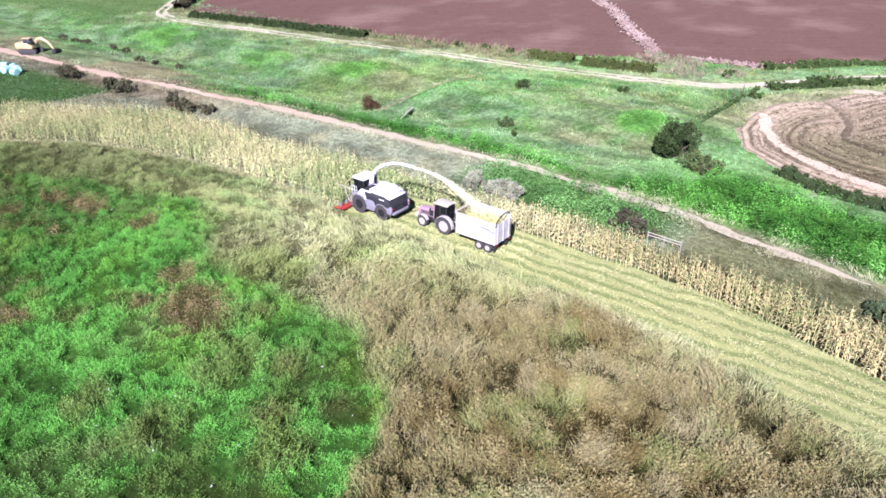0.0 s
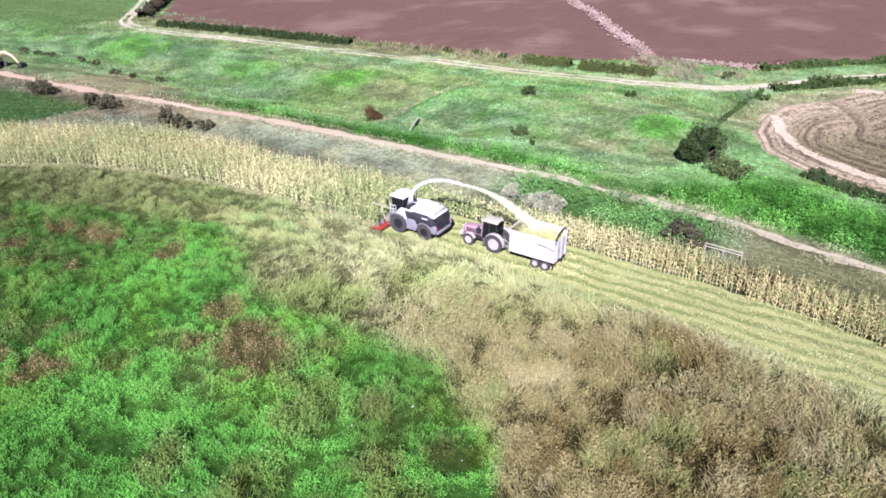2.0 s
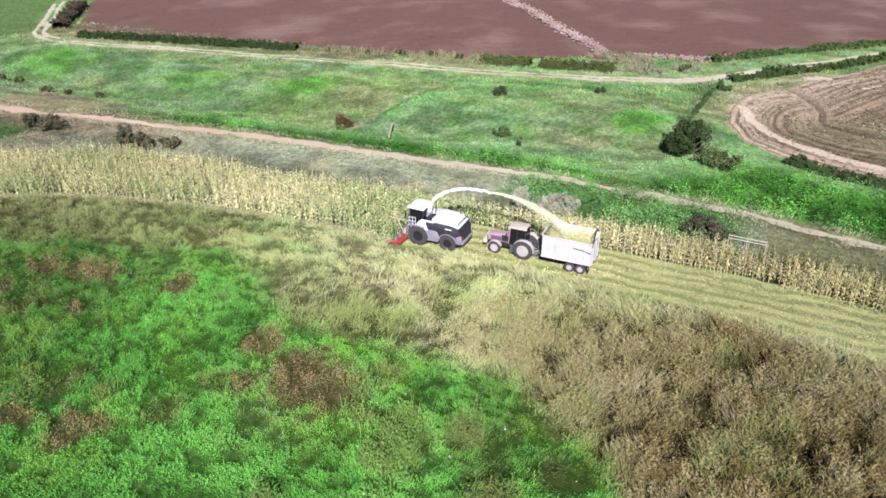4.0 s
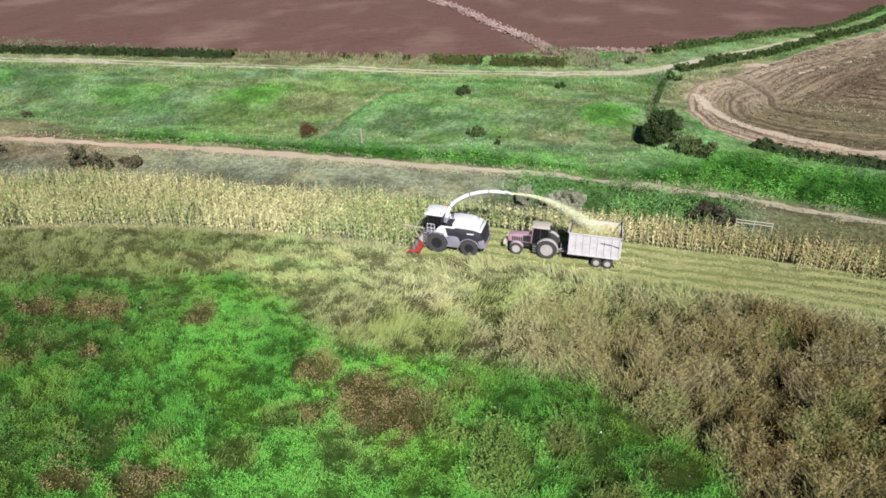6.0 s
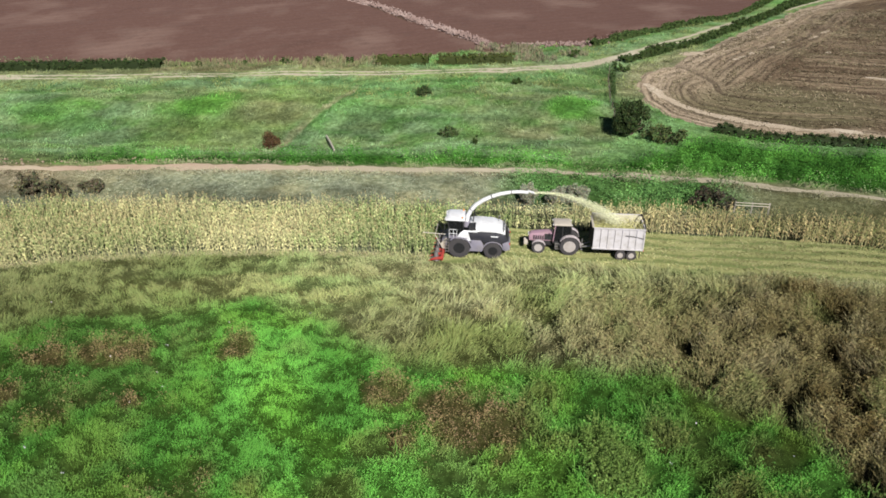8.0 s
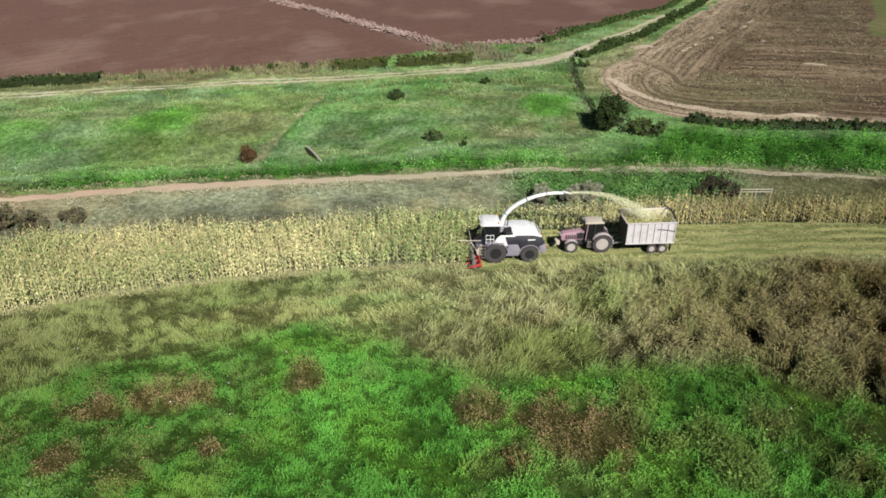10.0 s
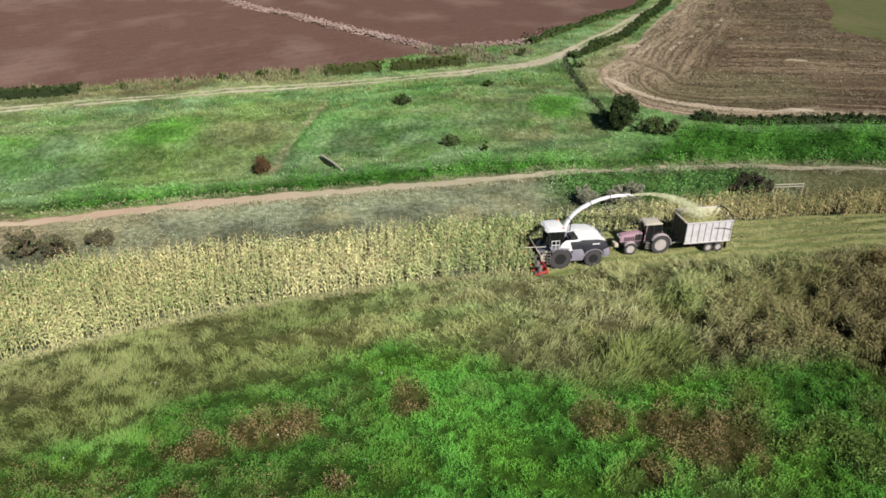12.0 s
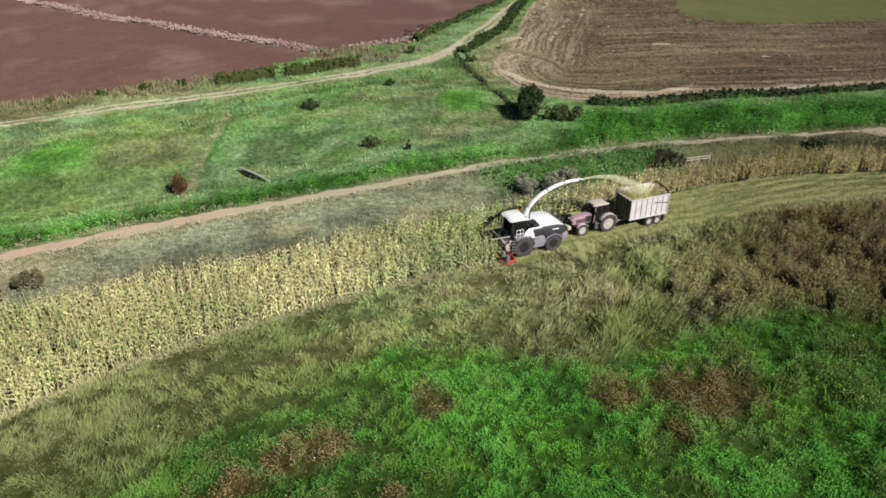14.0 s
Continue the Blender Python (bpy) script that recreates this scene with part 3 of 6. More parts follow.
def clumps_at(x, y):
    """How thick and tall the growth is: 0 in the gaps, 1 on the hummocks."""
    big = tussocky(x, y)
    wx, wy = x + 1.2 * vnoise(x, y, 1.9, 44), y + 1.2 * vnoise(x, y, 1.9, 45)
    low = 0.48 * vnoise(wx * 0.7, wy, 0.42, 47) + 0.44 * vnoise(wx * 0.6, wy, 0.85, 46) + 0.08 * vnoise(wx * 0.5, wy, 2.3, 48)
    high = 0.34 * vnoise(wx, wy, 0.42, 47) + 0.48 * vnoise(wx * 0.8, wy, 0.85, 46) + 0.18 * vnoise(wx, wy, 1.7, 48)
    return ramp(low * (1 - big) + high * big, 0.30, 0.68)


def height_at(x, y):
    return float(ground_height(np.array([float(x)]), np.array([float(y)]))[0])


def ground_height(x, y):
    bumps = (fbm(x, y, 3.0, 41) - 0.5) * 0.30 + (fbm(x, y, 16.0, 43) - 0.5) * 0.5
    hummock = clumps_at(x, y) * (0.20 + 0.36 * tussocky(x, y)) * ramp(along(MAIZE_NEAR, x) - y, 0.8, 3.0) * (1 - ramp(np.abs(x + 8), 80, 110)) * ramp(y, -80, -55)
    over = y - along(TRACK, x)
    thicket = ramp(vnoise(x, y, 2.3, 40), 0.25, 0.75) * 0.7 * ramp(over, 2.0, 4.5) * (1 - ramp(over, 12, 16)) * ramp(x, 8, 22)
    bumps = bumps + hummock + thicket
    flat = ramp(y, 0, 1.5) * (1 - ramp(y, 10.5, 12))
    away = ramp(np.hypot(x, y - 60), 300, 700)
    return bumps * (1 - flat) * (1 - away) - 0.06 * flat + land(x, y)


def steps(*stretches):
    return np.concatenate([np.arange(a, b, s) for a, b, s in stretches])


gx, gy = axis(-150, 130, 1.0, 3200), axis(-48, 175, 1.0, 3200)
gx = np.concatenate([gx[gx < -80], steps((-80, -50, 0.75), (-50, 46, 0.33), (46, 64, 0.75)), gx[gx >= 64]])
gy = np.concatenate([gy[gy < -48], steps((-48, -38, 1.0), (-38, 3, 0.33), (3, 80, 1.0), (80, 175, 2.0)), gy[gy >= 175]])
GX, GY = np.meshgrid(gx, gy)
# ground toned down under growth; shade between clumps is painted in near black
shaded_ground_tone = growth_colour(GX, GY) * (0.42 - 0.08 * tussocky(GX, GY) + 0.28 * ramp(GY, 9, 14) + 0.1 * ramp(GY, 28, 60))[..., None]
shaded_ground_tone = blend(shaded_ground_tone, np.array((0.015, 0.018, 0.008)), (1 - clumps_at(GX, GY)) * (0.32 + 0.15 * tussocky(GX, GY)) * (1 - ramp(GY - along(MAIZE_NEAR, GX), -1, 1)) * (1 - ramp(np.abs(GX + 8), 80, 110)))
ground = link("ground", np.stack([GX, GY, ground_height(GX, GY)], -1).reshape(-1, 3), grid_faces(len(gx), len(gy)), GROUND, shaded_ground_tone.reshape(-1, 3), smooth=True)
tagged(ground, "rough green and dry grassy farmland ground", "ground", kind="structure")


def sheet(name, shape, bounds, step, material, label, thick=0.07, ragged=0.9, rough=0.05, kind="structure", category="field", tint=None, flow=None):
    """A spread of earth whose rim runs out raggedly into the ground. shape gives the distance inside its edge."""
    x, y = np.meshgrid(np.arange(bounds[0], bounds[1] + step, step), np.arange(bounds[2], bounds[3] + step, step))
    d = shape(x, y) + (fbm(x, y, 5, 71) - 0.5) * 2.2 * ragged + (fbm(x, y, 1.3, 72, 2) - 0.5) * ragged
    top = np.clip(d * 0.16, -0.45, thick) + (fbm(x, y, 0.9, 73, 3) - 0.5) * rough
    z = ground_height(x, y) + top
    faces = grid_faces(x.shape[1], x.shape[0])
    faces = faces[(d.ravel()[faces] > -2.2).any(1)]
    used = np.unique(faces)
    back = np.zeros(x.size, np.int32)
    back[used] = np.arange(len(used))
    ob = link(name, np.stack([x, y, z], -1).reshape(-1, 3)[used], back[faces], material, None if tint is None else tint(x, y).reshape(-1, 3)[used], smooth=True)
    if flow:
        at = ob.data.color_attributes.new("flow", "FLOAT_COLOR", "POINT")
        at.data.foreach_set("color", np.concatenate([flow(x, y).reshape(-1, 3)[used], np.ones((len(used), 1))], 1).astype(np.float32).ravel())
    return tagged(ob, label, category, kind=kind)


def wander(x, y, amount=0.8, size=9.0):
    return (fbm(x, y, size, 55) - 0.5) * 2 * amount


sheet("dirt_track", lambda x, y: 0.78 - 0.30 * ramp(x, -12, 30) - 0.25 * ramp(x, 34, 48) - line_distance(x, y, TRACK) + wander(x, y, 0.5, 5.0), (-150, 88, 2, 27), 0.35, EARTH, "pale brown earth farm track worn through grass", ragged=0.75, category="track")
sheet("field_road", lambda x, y: np.maximum(0.42 - np.abs(line_distance(x, y, ROAD) - 0.85), 1.25 * ramp(x, 4, 14) - 1.7 * ramp(x, 19, 25) - line_distance(x, y, ROAD)) + wander(x, y, 0.2), (-145, 103, 46, 166), 0.32, PALE_EARTH, "pale stony field road with two worn ruts", ragged=0.35, category="road")
sheet("red_field", lambda x, y: area_distance(x, y, RED_LEFT), (-212, 0, 54, 206), 1.2, RED_EARTH, "bare reddish brown cultivated field", 0.10, 1.2, rough=0.12)
sheet("red_field", lambda x, y: area_distance(x, y, RED_RIGHT), (-82, 104, 74, 262), 1.2, RED_EARTH, "bare reddish brown cultivated field beside a road", 0.10, 1.2, rough=0.12)
sheet("earth_ridge", lambda x, y: 1.3 - line_distance(x, y, RIDGE) + wander(x, y, 1.1, 4), (-84, 4, 72, 206), 0.6, RIDGE_EARTH, "pale rough earth ridge dividing two bare fields", 0.5, 0.9, rough=0.5, category="ridge")
def worked(x, y):
    """Across the working lines: round the headland, then straight beside the road."""
    d = area_distance(x, y, PLOUGH)
    low = line_distance(x, y, [(19.4, 52.9), (20.2, 48.3), (22.9, 43), (28.2, 39.9), (33.8, 37.4), (47.8, 36), (59.6, 33.1), (79.1, 29.3), (125.3, 19.9)])
    beside_road = line_distance(x, y, [(26.9, 63.4), (34.2, 73.6), (46.1, 91.7), (64.7, 118.5), (100.2, 156.8)])
    return np.where((beside_road + (fbm(x, y, 9, 92) - 0.5) * 6 < 15) & (low > 14), beside_road + 80, np.where(low < 12, d, low)) + (fbm(x, y, 16, 91) - 0.5) * 2.5


def plough_flow(x, y):
    d = worked(x, y)
    return np.stack([d, (x * 0.7 + y * 0.7) / 22, 0 * x], -1)


SMEARS = ((49.5, 80.5, 10, 0.8, 0.95), (38, 67, 8, 0.8, 0.9), (58.7, 89.4, 8, 0.9, 0.95), (54.8, 73.3, 4, 0.8, 0.6), (57.5, 59.2, 8, 0.7, -0.35), (72, 48.7, 8, 0.6, -0.15))


def plough_colour(x, y):
    """Brown earth with paler streaks that follow the way the field was worked."""
    d = area_distance(x, y, PLOUGH)
    run = x * 0.4 + y * 0.4
    bend = worked(x, y)
    streak = vnoise(bend, run / 9, 3.2, 93)
    col = blend(np.broadcast_to(np.array((0.098, 0.068, 0.042)), np.shape(x) + (3,)), np.array((0.175, 0.130, 0.085)), ramp(streak, 0.5, 0.8) * 0.6)
    col = blend(col, np.array((0.24, 0.20, 0.13)), (1 - ramp(np.hypot(x - 24.3, y - 57.5) + (fbm(x, y, 4, 98) - 0.5) * 8, 6, 16)) * 0.75)
    col = blend(col, np.array((0.098, 0.092, 0.046)), ramp(fbm(x, y, 9, 95), 0.55, 0.7) * 0.4 * ramp(d, 3, 6))
    col = blend(col, np.array((0.145, 0.140, 0.075)), (1 - ramp(np.hypot((x - 40) / 1.9, y - 48) + (fbm(x, y, 5, 99) - 0.5) * 8, 4, 10)) * 0.55)
    beside = line_distance(x, y, [(26.9, 63.4), (34.2, 73.6), (46.1, 91.7), (64.7, 118.5)])
    col = blend(col, np.array((0.26, 0.205, 0.145)), (1 - ramp(beside + (fbm(x, y, 6, 90) - 0.5) * 8, 6, 16)) * 0.7)
    return blend(col, np.array((0.34, 0.275, 0.20)), (1 - ramp(d + (fbm(x, y, 4, 96) - 0.5) * 3, 2.6, 5.0)) * 0.9)


sheet("ploughed_field", lambda x, y: area_distance(x, y, PLOUGH), (16, 150, 17, 170), 0.6, STUBBLE_EARTH, "brown cultivated stubble field with curved headland marks", 0.10, 1.0, rough=0.16, tint=plough_colour, flow=plough_flow)
HEADLAND = [(21.9, 54.7), (23.5, 49.8), (27.3, 45.4), (33, 42.1), (40.6, 40), (46.6, 39.3)]
sheet("headland_mark", lambda x, y: 1.3 - line_distance(x, y, HEADLAND) + wander(x, y, 0.6, 7), (18, 50, 36, 62), 0.4, PALE_SOIL, "pale curved turning mark in a ploughed field", 0.24, 0.5, category="field edge")
EDGE_MARK = [(39.7, 38), (51.7, 36.5), (65.6, 33.8), (83.1, 30.4), (109.9, 25.9)]
sheet("headland_mark", lambda x, y: 1.05 - line_distance(x, y, EDGE_MARK) + wander(x, y, 1.0, 9), (34, 114, 24, 42), 0.4, PALE_SOIL, "pale dusty wheel mark along a field edge", 0.26, 0.9, category="field edge")
for px, py, rx, ry, turn in SMEARS:
    def smear(x, y, px=px, py=py, rx=rx, ry=ry, turn=turn):
        u, v = (x - px) * math.cos(turn) + (y - py) * math.sin(turn), (y - py) * math.cos(turn) - (x - px) * math.sin(turn)
        return 2.2 * ry * (1 - np.hypot(u / rx, v / ry) - (fbm(x, y, 1.6, 94) - 0.36) * 2.6)
    sheet("pale_patch", smear, (px - rx - 2, px + rx + 2, py - rx - 2, py + rx + 2), 0.35, PALE_SOIL, "thin pale spread of dry soil on ploughed earth", 0.25, 0.4, category="field patch")
sheet("pale_heap", lambda x, y: 3.0 - 2.2 * np.hypot((x - 31.6) * 0.6, y - 69.6) + wander(x, y, 0.6, 3), (27, 37, 66, 73), 0.4, PALE_SOIL, "low pale heap of lime at a field corner", 0.35, 0.5, category="heap")
sheet("far_pasture", lambda x, y: area_distance(x, y, FAR_PASTURE), (60, 158, 54, 134), 1.5, PASTURE, "yellow green pasture strip beyond a ploughed field", 0.22, 1.5)


def clods(name, x, y, size, material, label, seed, lift=0.05):
    """Rough lumps of earth, each a squashed eight-sided stone shape."""
    rng = np.random.default_rng(seed)
    n = len(x)
    ring = np.array([(1, 0, 0), (0, 1, 0), (-1, 0, 0), (0, -1, 0), (0, 0, 0.8), (0, 0, -0.6)])
    turn = rng.uniform(0, math.pi, n)
    v = ring[None] * (size[:, None] * rng.uniform(0.6, 1.4, (n, 6)))[..., None]
    cx, sx_ = np.cos(turn)[:, None], np.sin(turn)[:, None]
    v = np.stack([v[..., 0] * cx - v[..., 1] * sx_ + x[:, None], v[..., 0] * sx_ + v[..., 1] * cx + y[:, None], v[..., 2] + (ground_height(x, y) + lift)[:, None]], -1)
    f = np.array([(0, 1, 4), (1, 2, 4), (2, 3, 4), (3, 0, 4), (1, 0, 5), (2, 1, 5), (3, 2, 5), (0, 3, 5)])
    ob = link(name, v.reshape(-1, 3), (np.arange(n)[:, None, None] * 6 + f).reshape(-1, 3), material)
    return tagged(ob, label, "earth", kind="stuff")


def beside(line, n, spread_out, seed):
    """n points scattered along a line."""
    rng = np.random.default_rng(seed)
    p = np.array(line, float)
    run = np.concatenate([[0], np.cumsum(np.hypot(*np.diff(p, axis=0).T))])
    s = rng.uniform(0, run[-1], n)
    return np.interp(s, run, p[:, 0]) + rng.normal(0, spread_out, n), np.interp(s, run, p[:, 1]) + rng.normal(0, spread_out, n), rng


cx_, cy_, rng = beside(RIDGE[:6], 1500, 0.8, 301)
clods("ridge_clods", cx_, cy_, rng.uniform(0.10, 0.40, 1500), RIDGE_EARTH, "pale pinkish clods heaped along a ridge", 302, 0.3)
cx_, cy_, rng = beside([(2.1, 78.4), (13.9, 78.7), (17.4, 81.7), (24.6, 88.7)], 420, 0.9, 303)
clods("field_clods", cx_, cy_, rng.uniform(0.10, 0.42, 420), RIDGE_EARTH, "rough clods along the edge of a red field", 304, 0.15)
cx_, cy_, rng = beside([(15.7, 81.9), (20.1, 85.5), (25.5, 90.9)], 160, 0.7, 305)
clods("dark_clods", cx_, cy_, rng.uniform(0.2, 0.55, 160), RED_EARTH, "dark red turned clods at a field corner", 306, 0.2)


cx_, cy_, rng = beside([(-66, 17.6), (-52, 19.2), (-38, 21.0), (-26, 22.2)], 170, 0.6, 307)
clods("track_rubble", cx_, cy_, rng.uniform(0.06, 0.18, 170), EARTH, "pale rubble and clods tipped beside a track", 308, 0.1)


def cut_shape(x, y):
    return np.minimum(np.minimum(y - along(MAIZE_NEAR, x) + 0.7, along(MAIZE_CUT, x) + 0.9 - y), np.minimum(x - FRONT + 0.5, 62 - x))


sheet("maize_stubble", cut_shape, (-7, 63, -14, 9), 0.3, CUT_EARTH, "freshly cut yellow green maize stubble strip", 0.10, 0.5, rough=0.05)


# ---- growth ----
NEAR_EDGE = [(-130, -12), (-75, -12), (-45, -24), (-30, -31.5), (-12, -39), (6, -39.5), (15, -34), (30, -23), (45, -11), (62, -4), (90, -4)]


def blades(name, x, y, z, height, width, lean, count, tint, label, category, material=None, seed=1, spread_out=0.25, jitter=0.18, sway=0.8):
    """Tufts of bent blades, count blades at each point; all arrays have one entry a tuft."""
    rng = np.random.default_rng(seed)
    k = count
    rep = lambda v: np.repeat(v, k)
    n = len(x) * k
    a = rng.uniform(0, 2 * math.pi, n)
    r = rng.uniform(0, 1, n) ** 0.5 * spread_out
    h = rep(height) * rng.uniform(0.5, 1.15, n)
    ln = rep(lean) * rng.uniform(0.3, 1.3, n) * h
    bx, by, bz = rep(x) + r * np.cos(a), rep(y) + r * np.sin(a), rep(z) - 0.05
    w = rep(width) * rng.uniform(0.7, 1.3, n) / 2
    lay = rep(fbm(x, y, 6.0, 49, 2)) * 11.0
    b = np.where(rng.uniform(0, 1, n) < sway, lay + rng.normal(0, 0.6, n), a)
    f = rng.uniform(0, math.pi, n)
    px, py = np.cos(f) * w, np.sin(f) * w
    ux, uy = np.cos(b), np.sin(b)
    v = np.empty((n, 4, 3))
    v[:, 0] = np.stack([bx - px * 0.6, by - py * 0.6, bz], 1)
    mx, my, mz = bx + ux * ln * 0.4, by + uy * ln * 0.4, bz + h * 0.66
    v[:, 1] = np.stack([mx + px, my + py, mz], 1)
    v[:, 2] = np.stack([bx + ux * ln, by + uy * ln, bz + h], 1)
    v[:, 3] = np.stack([mx - px, my - py, mz], 1)
    col = np.repeat(tint, k, 0) * rng.uniform(1 - jitter, 1 + jitter, (n, 1)) * rng.uniform(0.94, 1.06, (n, 3))
    ob = link(name, v.reshape(-1, 3), np.arange(4 * n).reshape(-1, 4), material or BLADES, np.repeat(col, 4, 0))
    return tagged(ob, label, category, kind="stuff")


def herbs(name, x, y, z, height, size, tint, label, category, seed, jitter=0.2):
    """Broad leaves at all heights of a tangle, one at each point."""
    rng = np.random.default_rng(seed)
    n = len(x)
    d = rng.normal(size=(n, 3)) * np.array((1, 1, 0.55))
    d /= np.linalg.norm(d, axis=1)[:, None]
    e = np.cross(d, rng.normal(size=(n, 3)) * np.array((0.5, 0.5, 1)))
    e /= np.linalg.norm(e, axis=1)[:, None]
    p = np.stack([x, y, z + height * rng.uniform(0.15, 1.0, n) ** 0.7], 1)
    s = size * rng.uniform(0.55, 1.5, (n, 1))
    v = np.stack([p - d * s, p + e * s * 0.5, p + d * s, p - e * s * 0.5], 1).reshape(-1, 3)
    col = tint * rng.uniform(1 - jitter, 1 + jitter, (n, 1)) * rng.uniform(0.94, 1.06, (n, 3))
    ob = link(name, v, np.arange(4 * n).reshape(-1, 4), BLADES, np.repeat(col, 4, 0))
    return tagged(ob, label, category, kind="stuff")


def scatter(x0, x1, y0, y1, density, seed):
    rng = np.random.default_rng(seed)
    n = int((x1 - x0) * (y1 - y0) * density)
    return rng.uniform(x0, x1, n), rng.uniform(y0, y1, n), rng


def off_bare(x, y):
    """True where plants grow: off the tracks, the crop and the fields."""
    ok = line_distance(x, y, TRACK) > 1.25 - 0.85 * ramp(x, -8, 30) - 0.8 * ramp(fbm(x, y, 2.5, 50, 2), 0.5, 0.75)
    road = line_distance(x, y, ROAD)
    ok &= (road > 1.75) | ((road < 0.4) & (vnoise(x, y, 4, 51) > 0.2))
    crop = (y > along(MAIZE_NEAR, x) - 0.1) & (y < along(MAIZE_FAR, x) + 0.2) & (x > -67) & (x < 62)
    return ok & ~crop


def growth(name, x0, x1, y0, y1, density, weight, height, width, lean, count, tone, label, category, seed, spread_out=0.3, jitter=0.18, broad=False, gaps=0.7, sway=0.8):
    x, y, rng = scatter(x0, x1, y0, y1, density, seed)
    keep = y > along(NEAR_EDGE, x)
    x, y = x[keep], y[keep]
    keep = off_bare(x, y)
    x, y = x[keep], y[keep]
    zones = plant_zones(x, y)
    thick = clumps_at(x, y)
    keep = rng.uniform(0, 1, len(x)) < weight(x, y, zones) * (1 - gaps + gaps * thick)
    x, y, thick = x[keep], y[keep], thick[keep]
    zones = [q[keep] for q in zones]
    # shade in the gaps put into the plant colour: darker where clumps are thin
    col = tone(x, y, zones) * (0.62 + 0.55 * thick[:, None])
    tall = height * (0.25 + 1.1 * thick ** 1.3) * rng.uniform(0.7, 1.3, len(x))
    z = ground_height(x, y)
    if broad:
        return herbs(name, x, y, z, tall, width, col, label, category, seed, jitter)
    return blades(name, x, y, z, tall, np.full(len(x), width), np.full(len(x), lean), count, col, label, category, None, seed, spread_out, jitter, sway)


def toned(k):
    return lambda x, y, q: growth_colour(x, y) * k


def bare_of_fields(x, y):
    return (area_distance(x, y, PLOUGH) < -0.3) & (area_distance(x, y, RED_LEFT) < -0.3) & (area_distance(x, y, RED_RIGHT) < -0.3)


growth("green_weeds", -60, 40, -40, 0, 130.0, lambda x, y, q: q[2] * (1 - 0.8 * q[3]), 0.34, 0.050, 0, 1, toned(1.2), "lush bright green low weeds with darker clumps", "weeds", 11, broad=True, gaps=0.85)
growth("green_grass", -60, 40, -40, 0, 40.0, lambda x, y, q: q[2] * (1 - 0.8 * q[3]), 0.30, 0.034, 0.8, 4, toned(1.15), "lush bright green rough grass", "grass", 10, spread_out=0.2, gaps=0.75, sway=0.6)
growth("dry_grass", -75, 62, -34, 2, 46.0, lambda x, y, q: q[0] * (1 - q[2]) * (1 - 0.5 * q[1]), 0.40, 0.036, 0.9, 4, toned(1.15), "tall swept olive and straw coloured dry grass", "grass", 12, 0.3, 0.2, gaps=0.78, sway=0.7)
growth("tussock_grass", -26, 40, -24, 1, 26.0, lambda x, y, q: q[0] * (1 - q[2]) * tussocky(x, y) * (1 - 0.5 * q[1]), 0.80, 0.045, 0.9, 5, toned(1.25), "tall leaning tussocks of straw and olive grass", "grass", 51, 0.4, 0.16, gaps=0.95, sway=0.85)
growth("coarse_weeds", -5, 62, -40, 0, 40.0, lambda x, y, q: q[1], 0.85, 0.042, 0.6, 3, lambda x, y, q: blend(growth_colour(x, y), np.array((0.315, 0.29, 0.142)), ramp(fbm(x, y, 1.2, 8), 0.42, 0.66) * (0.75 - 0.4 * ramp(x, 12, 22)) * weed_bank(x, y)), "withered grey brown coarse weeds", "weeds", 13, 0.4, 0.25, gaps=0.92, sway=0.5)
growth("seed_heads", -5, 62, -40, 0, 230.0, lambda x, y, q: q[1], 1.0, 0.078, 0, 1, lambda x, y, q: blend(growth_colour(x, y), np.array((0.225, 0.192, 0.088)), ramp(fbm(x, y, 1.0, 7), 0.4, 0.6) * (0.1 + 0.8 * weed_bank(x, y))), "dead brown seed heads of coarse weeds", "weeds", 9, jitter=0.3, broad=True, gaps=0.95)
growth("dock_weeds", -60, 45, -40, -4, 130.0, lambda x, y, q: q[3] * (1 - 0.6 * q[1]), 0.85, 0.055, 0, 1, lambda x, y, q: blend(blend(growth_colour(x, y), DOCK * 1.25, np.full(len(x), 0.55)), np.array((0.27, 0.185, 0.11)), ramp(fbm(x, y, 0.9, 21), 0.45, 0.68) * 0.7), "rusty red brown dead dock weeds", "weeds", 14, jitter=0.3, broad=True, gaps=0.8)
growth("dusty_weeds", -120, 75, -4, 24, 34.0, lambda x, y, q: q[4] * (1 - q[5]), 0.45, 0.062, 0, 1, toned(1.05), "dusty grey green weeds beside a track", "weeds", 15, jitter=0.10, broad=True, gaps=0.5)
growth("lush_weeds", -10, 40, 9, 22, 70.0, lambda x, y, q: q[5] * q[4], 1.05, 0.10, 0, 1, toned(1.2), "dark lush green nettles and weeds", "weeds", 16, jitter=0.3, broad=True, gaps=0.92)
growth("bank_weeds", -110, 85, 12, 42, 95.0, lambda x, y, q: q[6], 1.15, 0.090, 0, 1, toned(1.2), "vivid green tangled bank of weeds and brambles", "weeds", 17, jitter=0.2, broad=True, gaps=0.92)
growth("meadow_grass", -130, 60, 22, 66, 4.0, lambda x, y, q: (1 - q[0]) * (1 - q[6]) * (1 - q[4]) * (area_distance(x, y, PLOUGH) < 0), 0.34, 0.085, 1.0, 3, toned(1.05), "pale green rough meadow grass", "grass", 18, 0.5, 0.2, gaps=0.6)
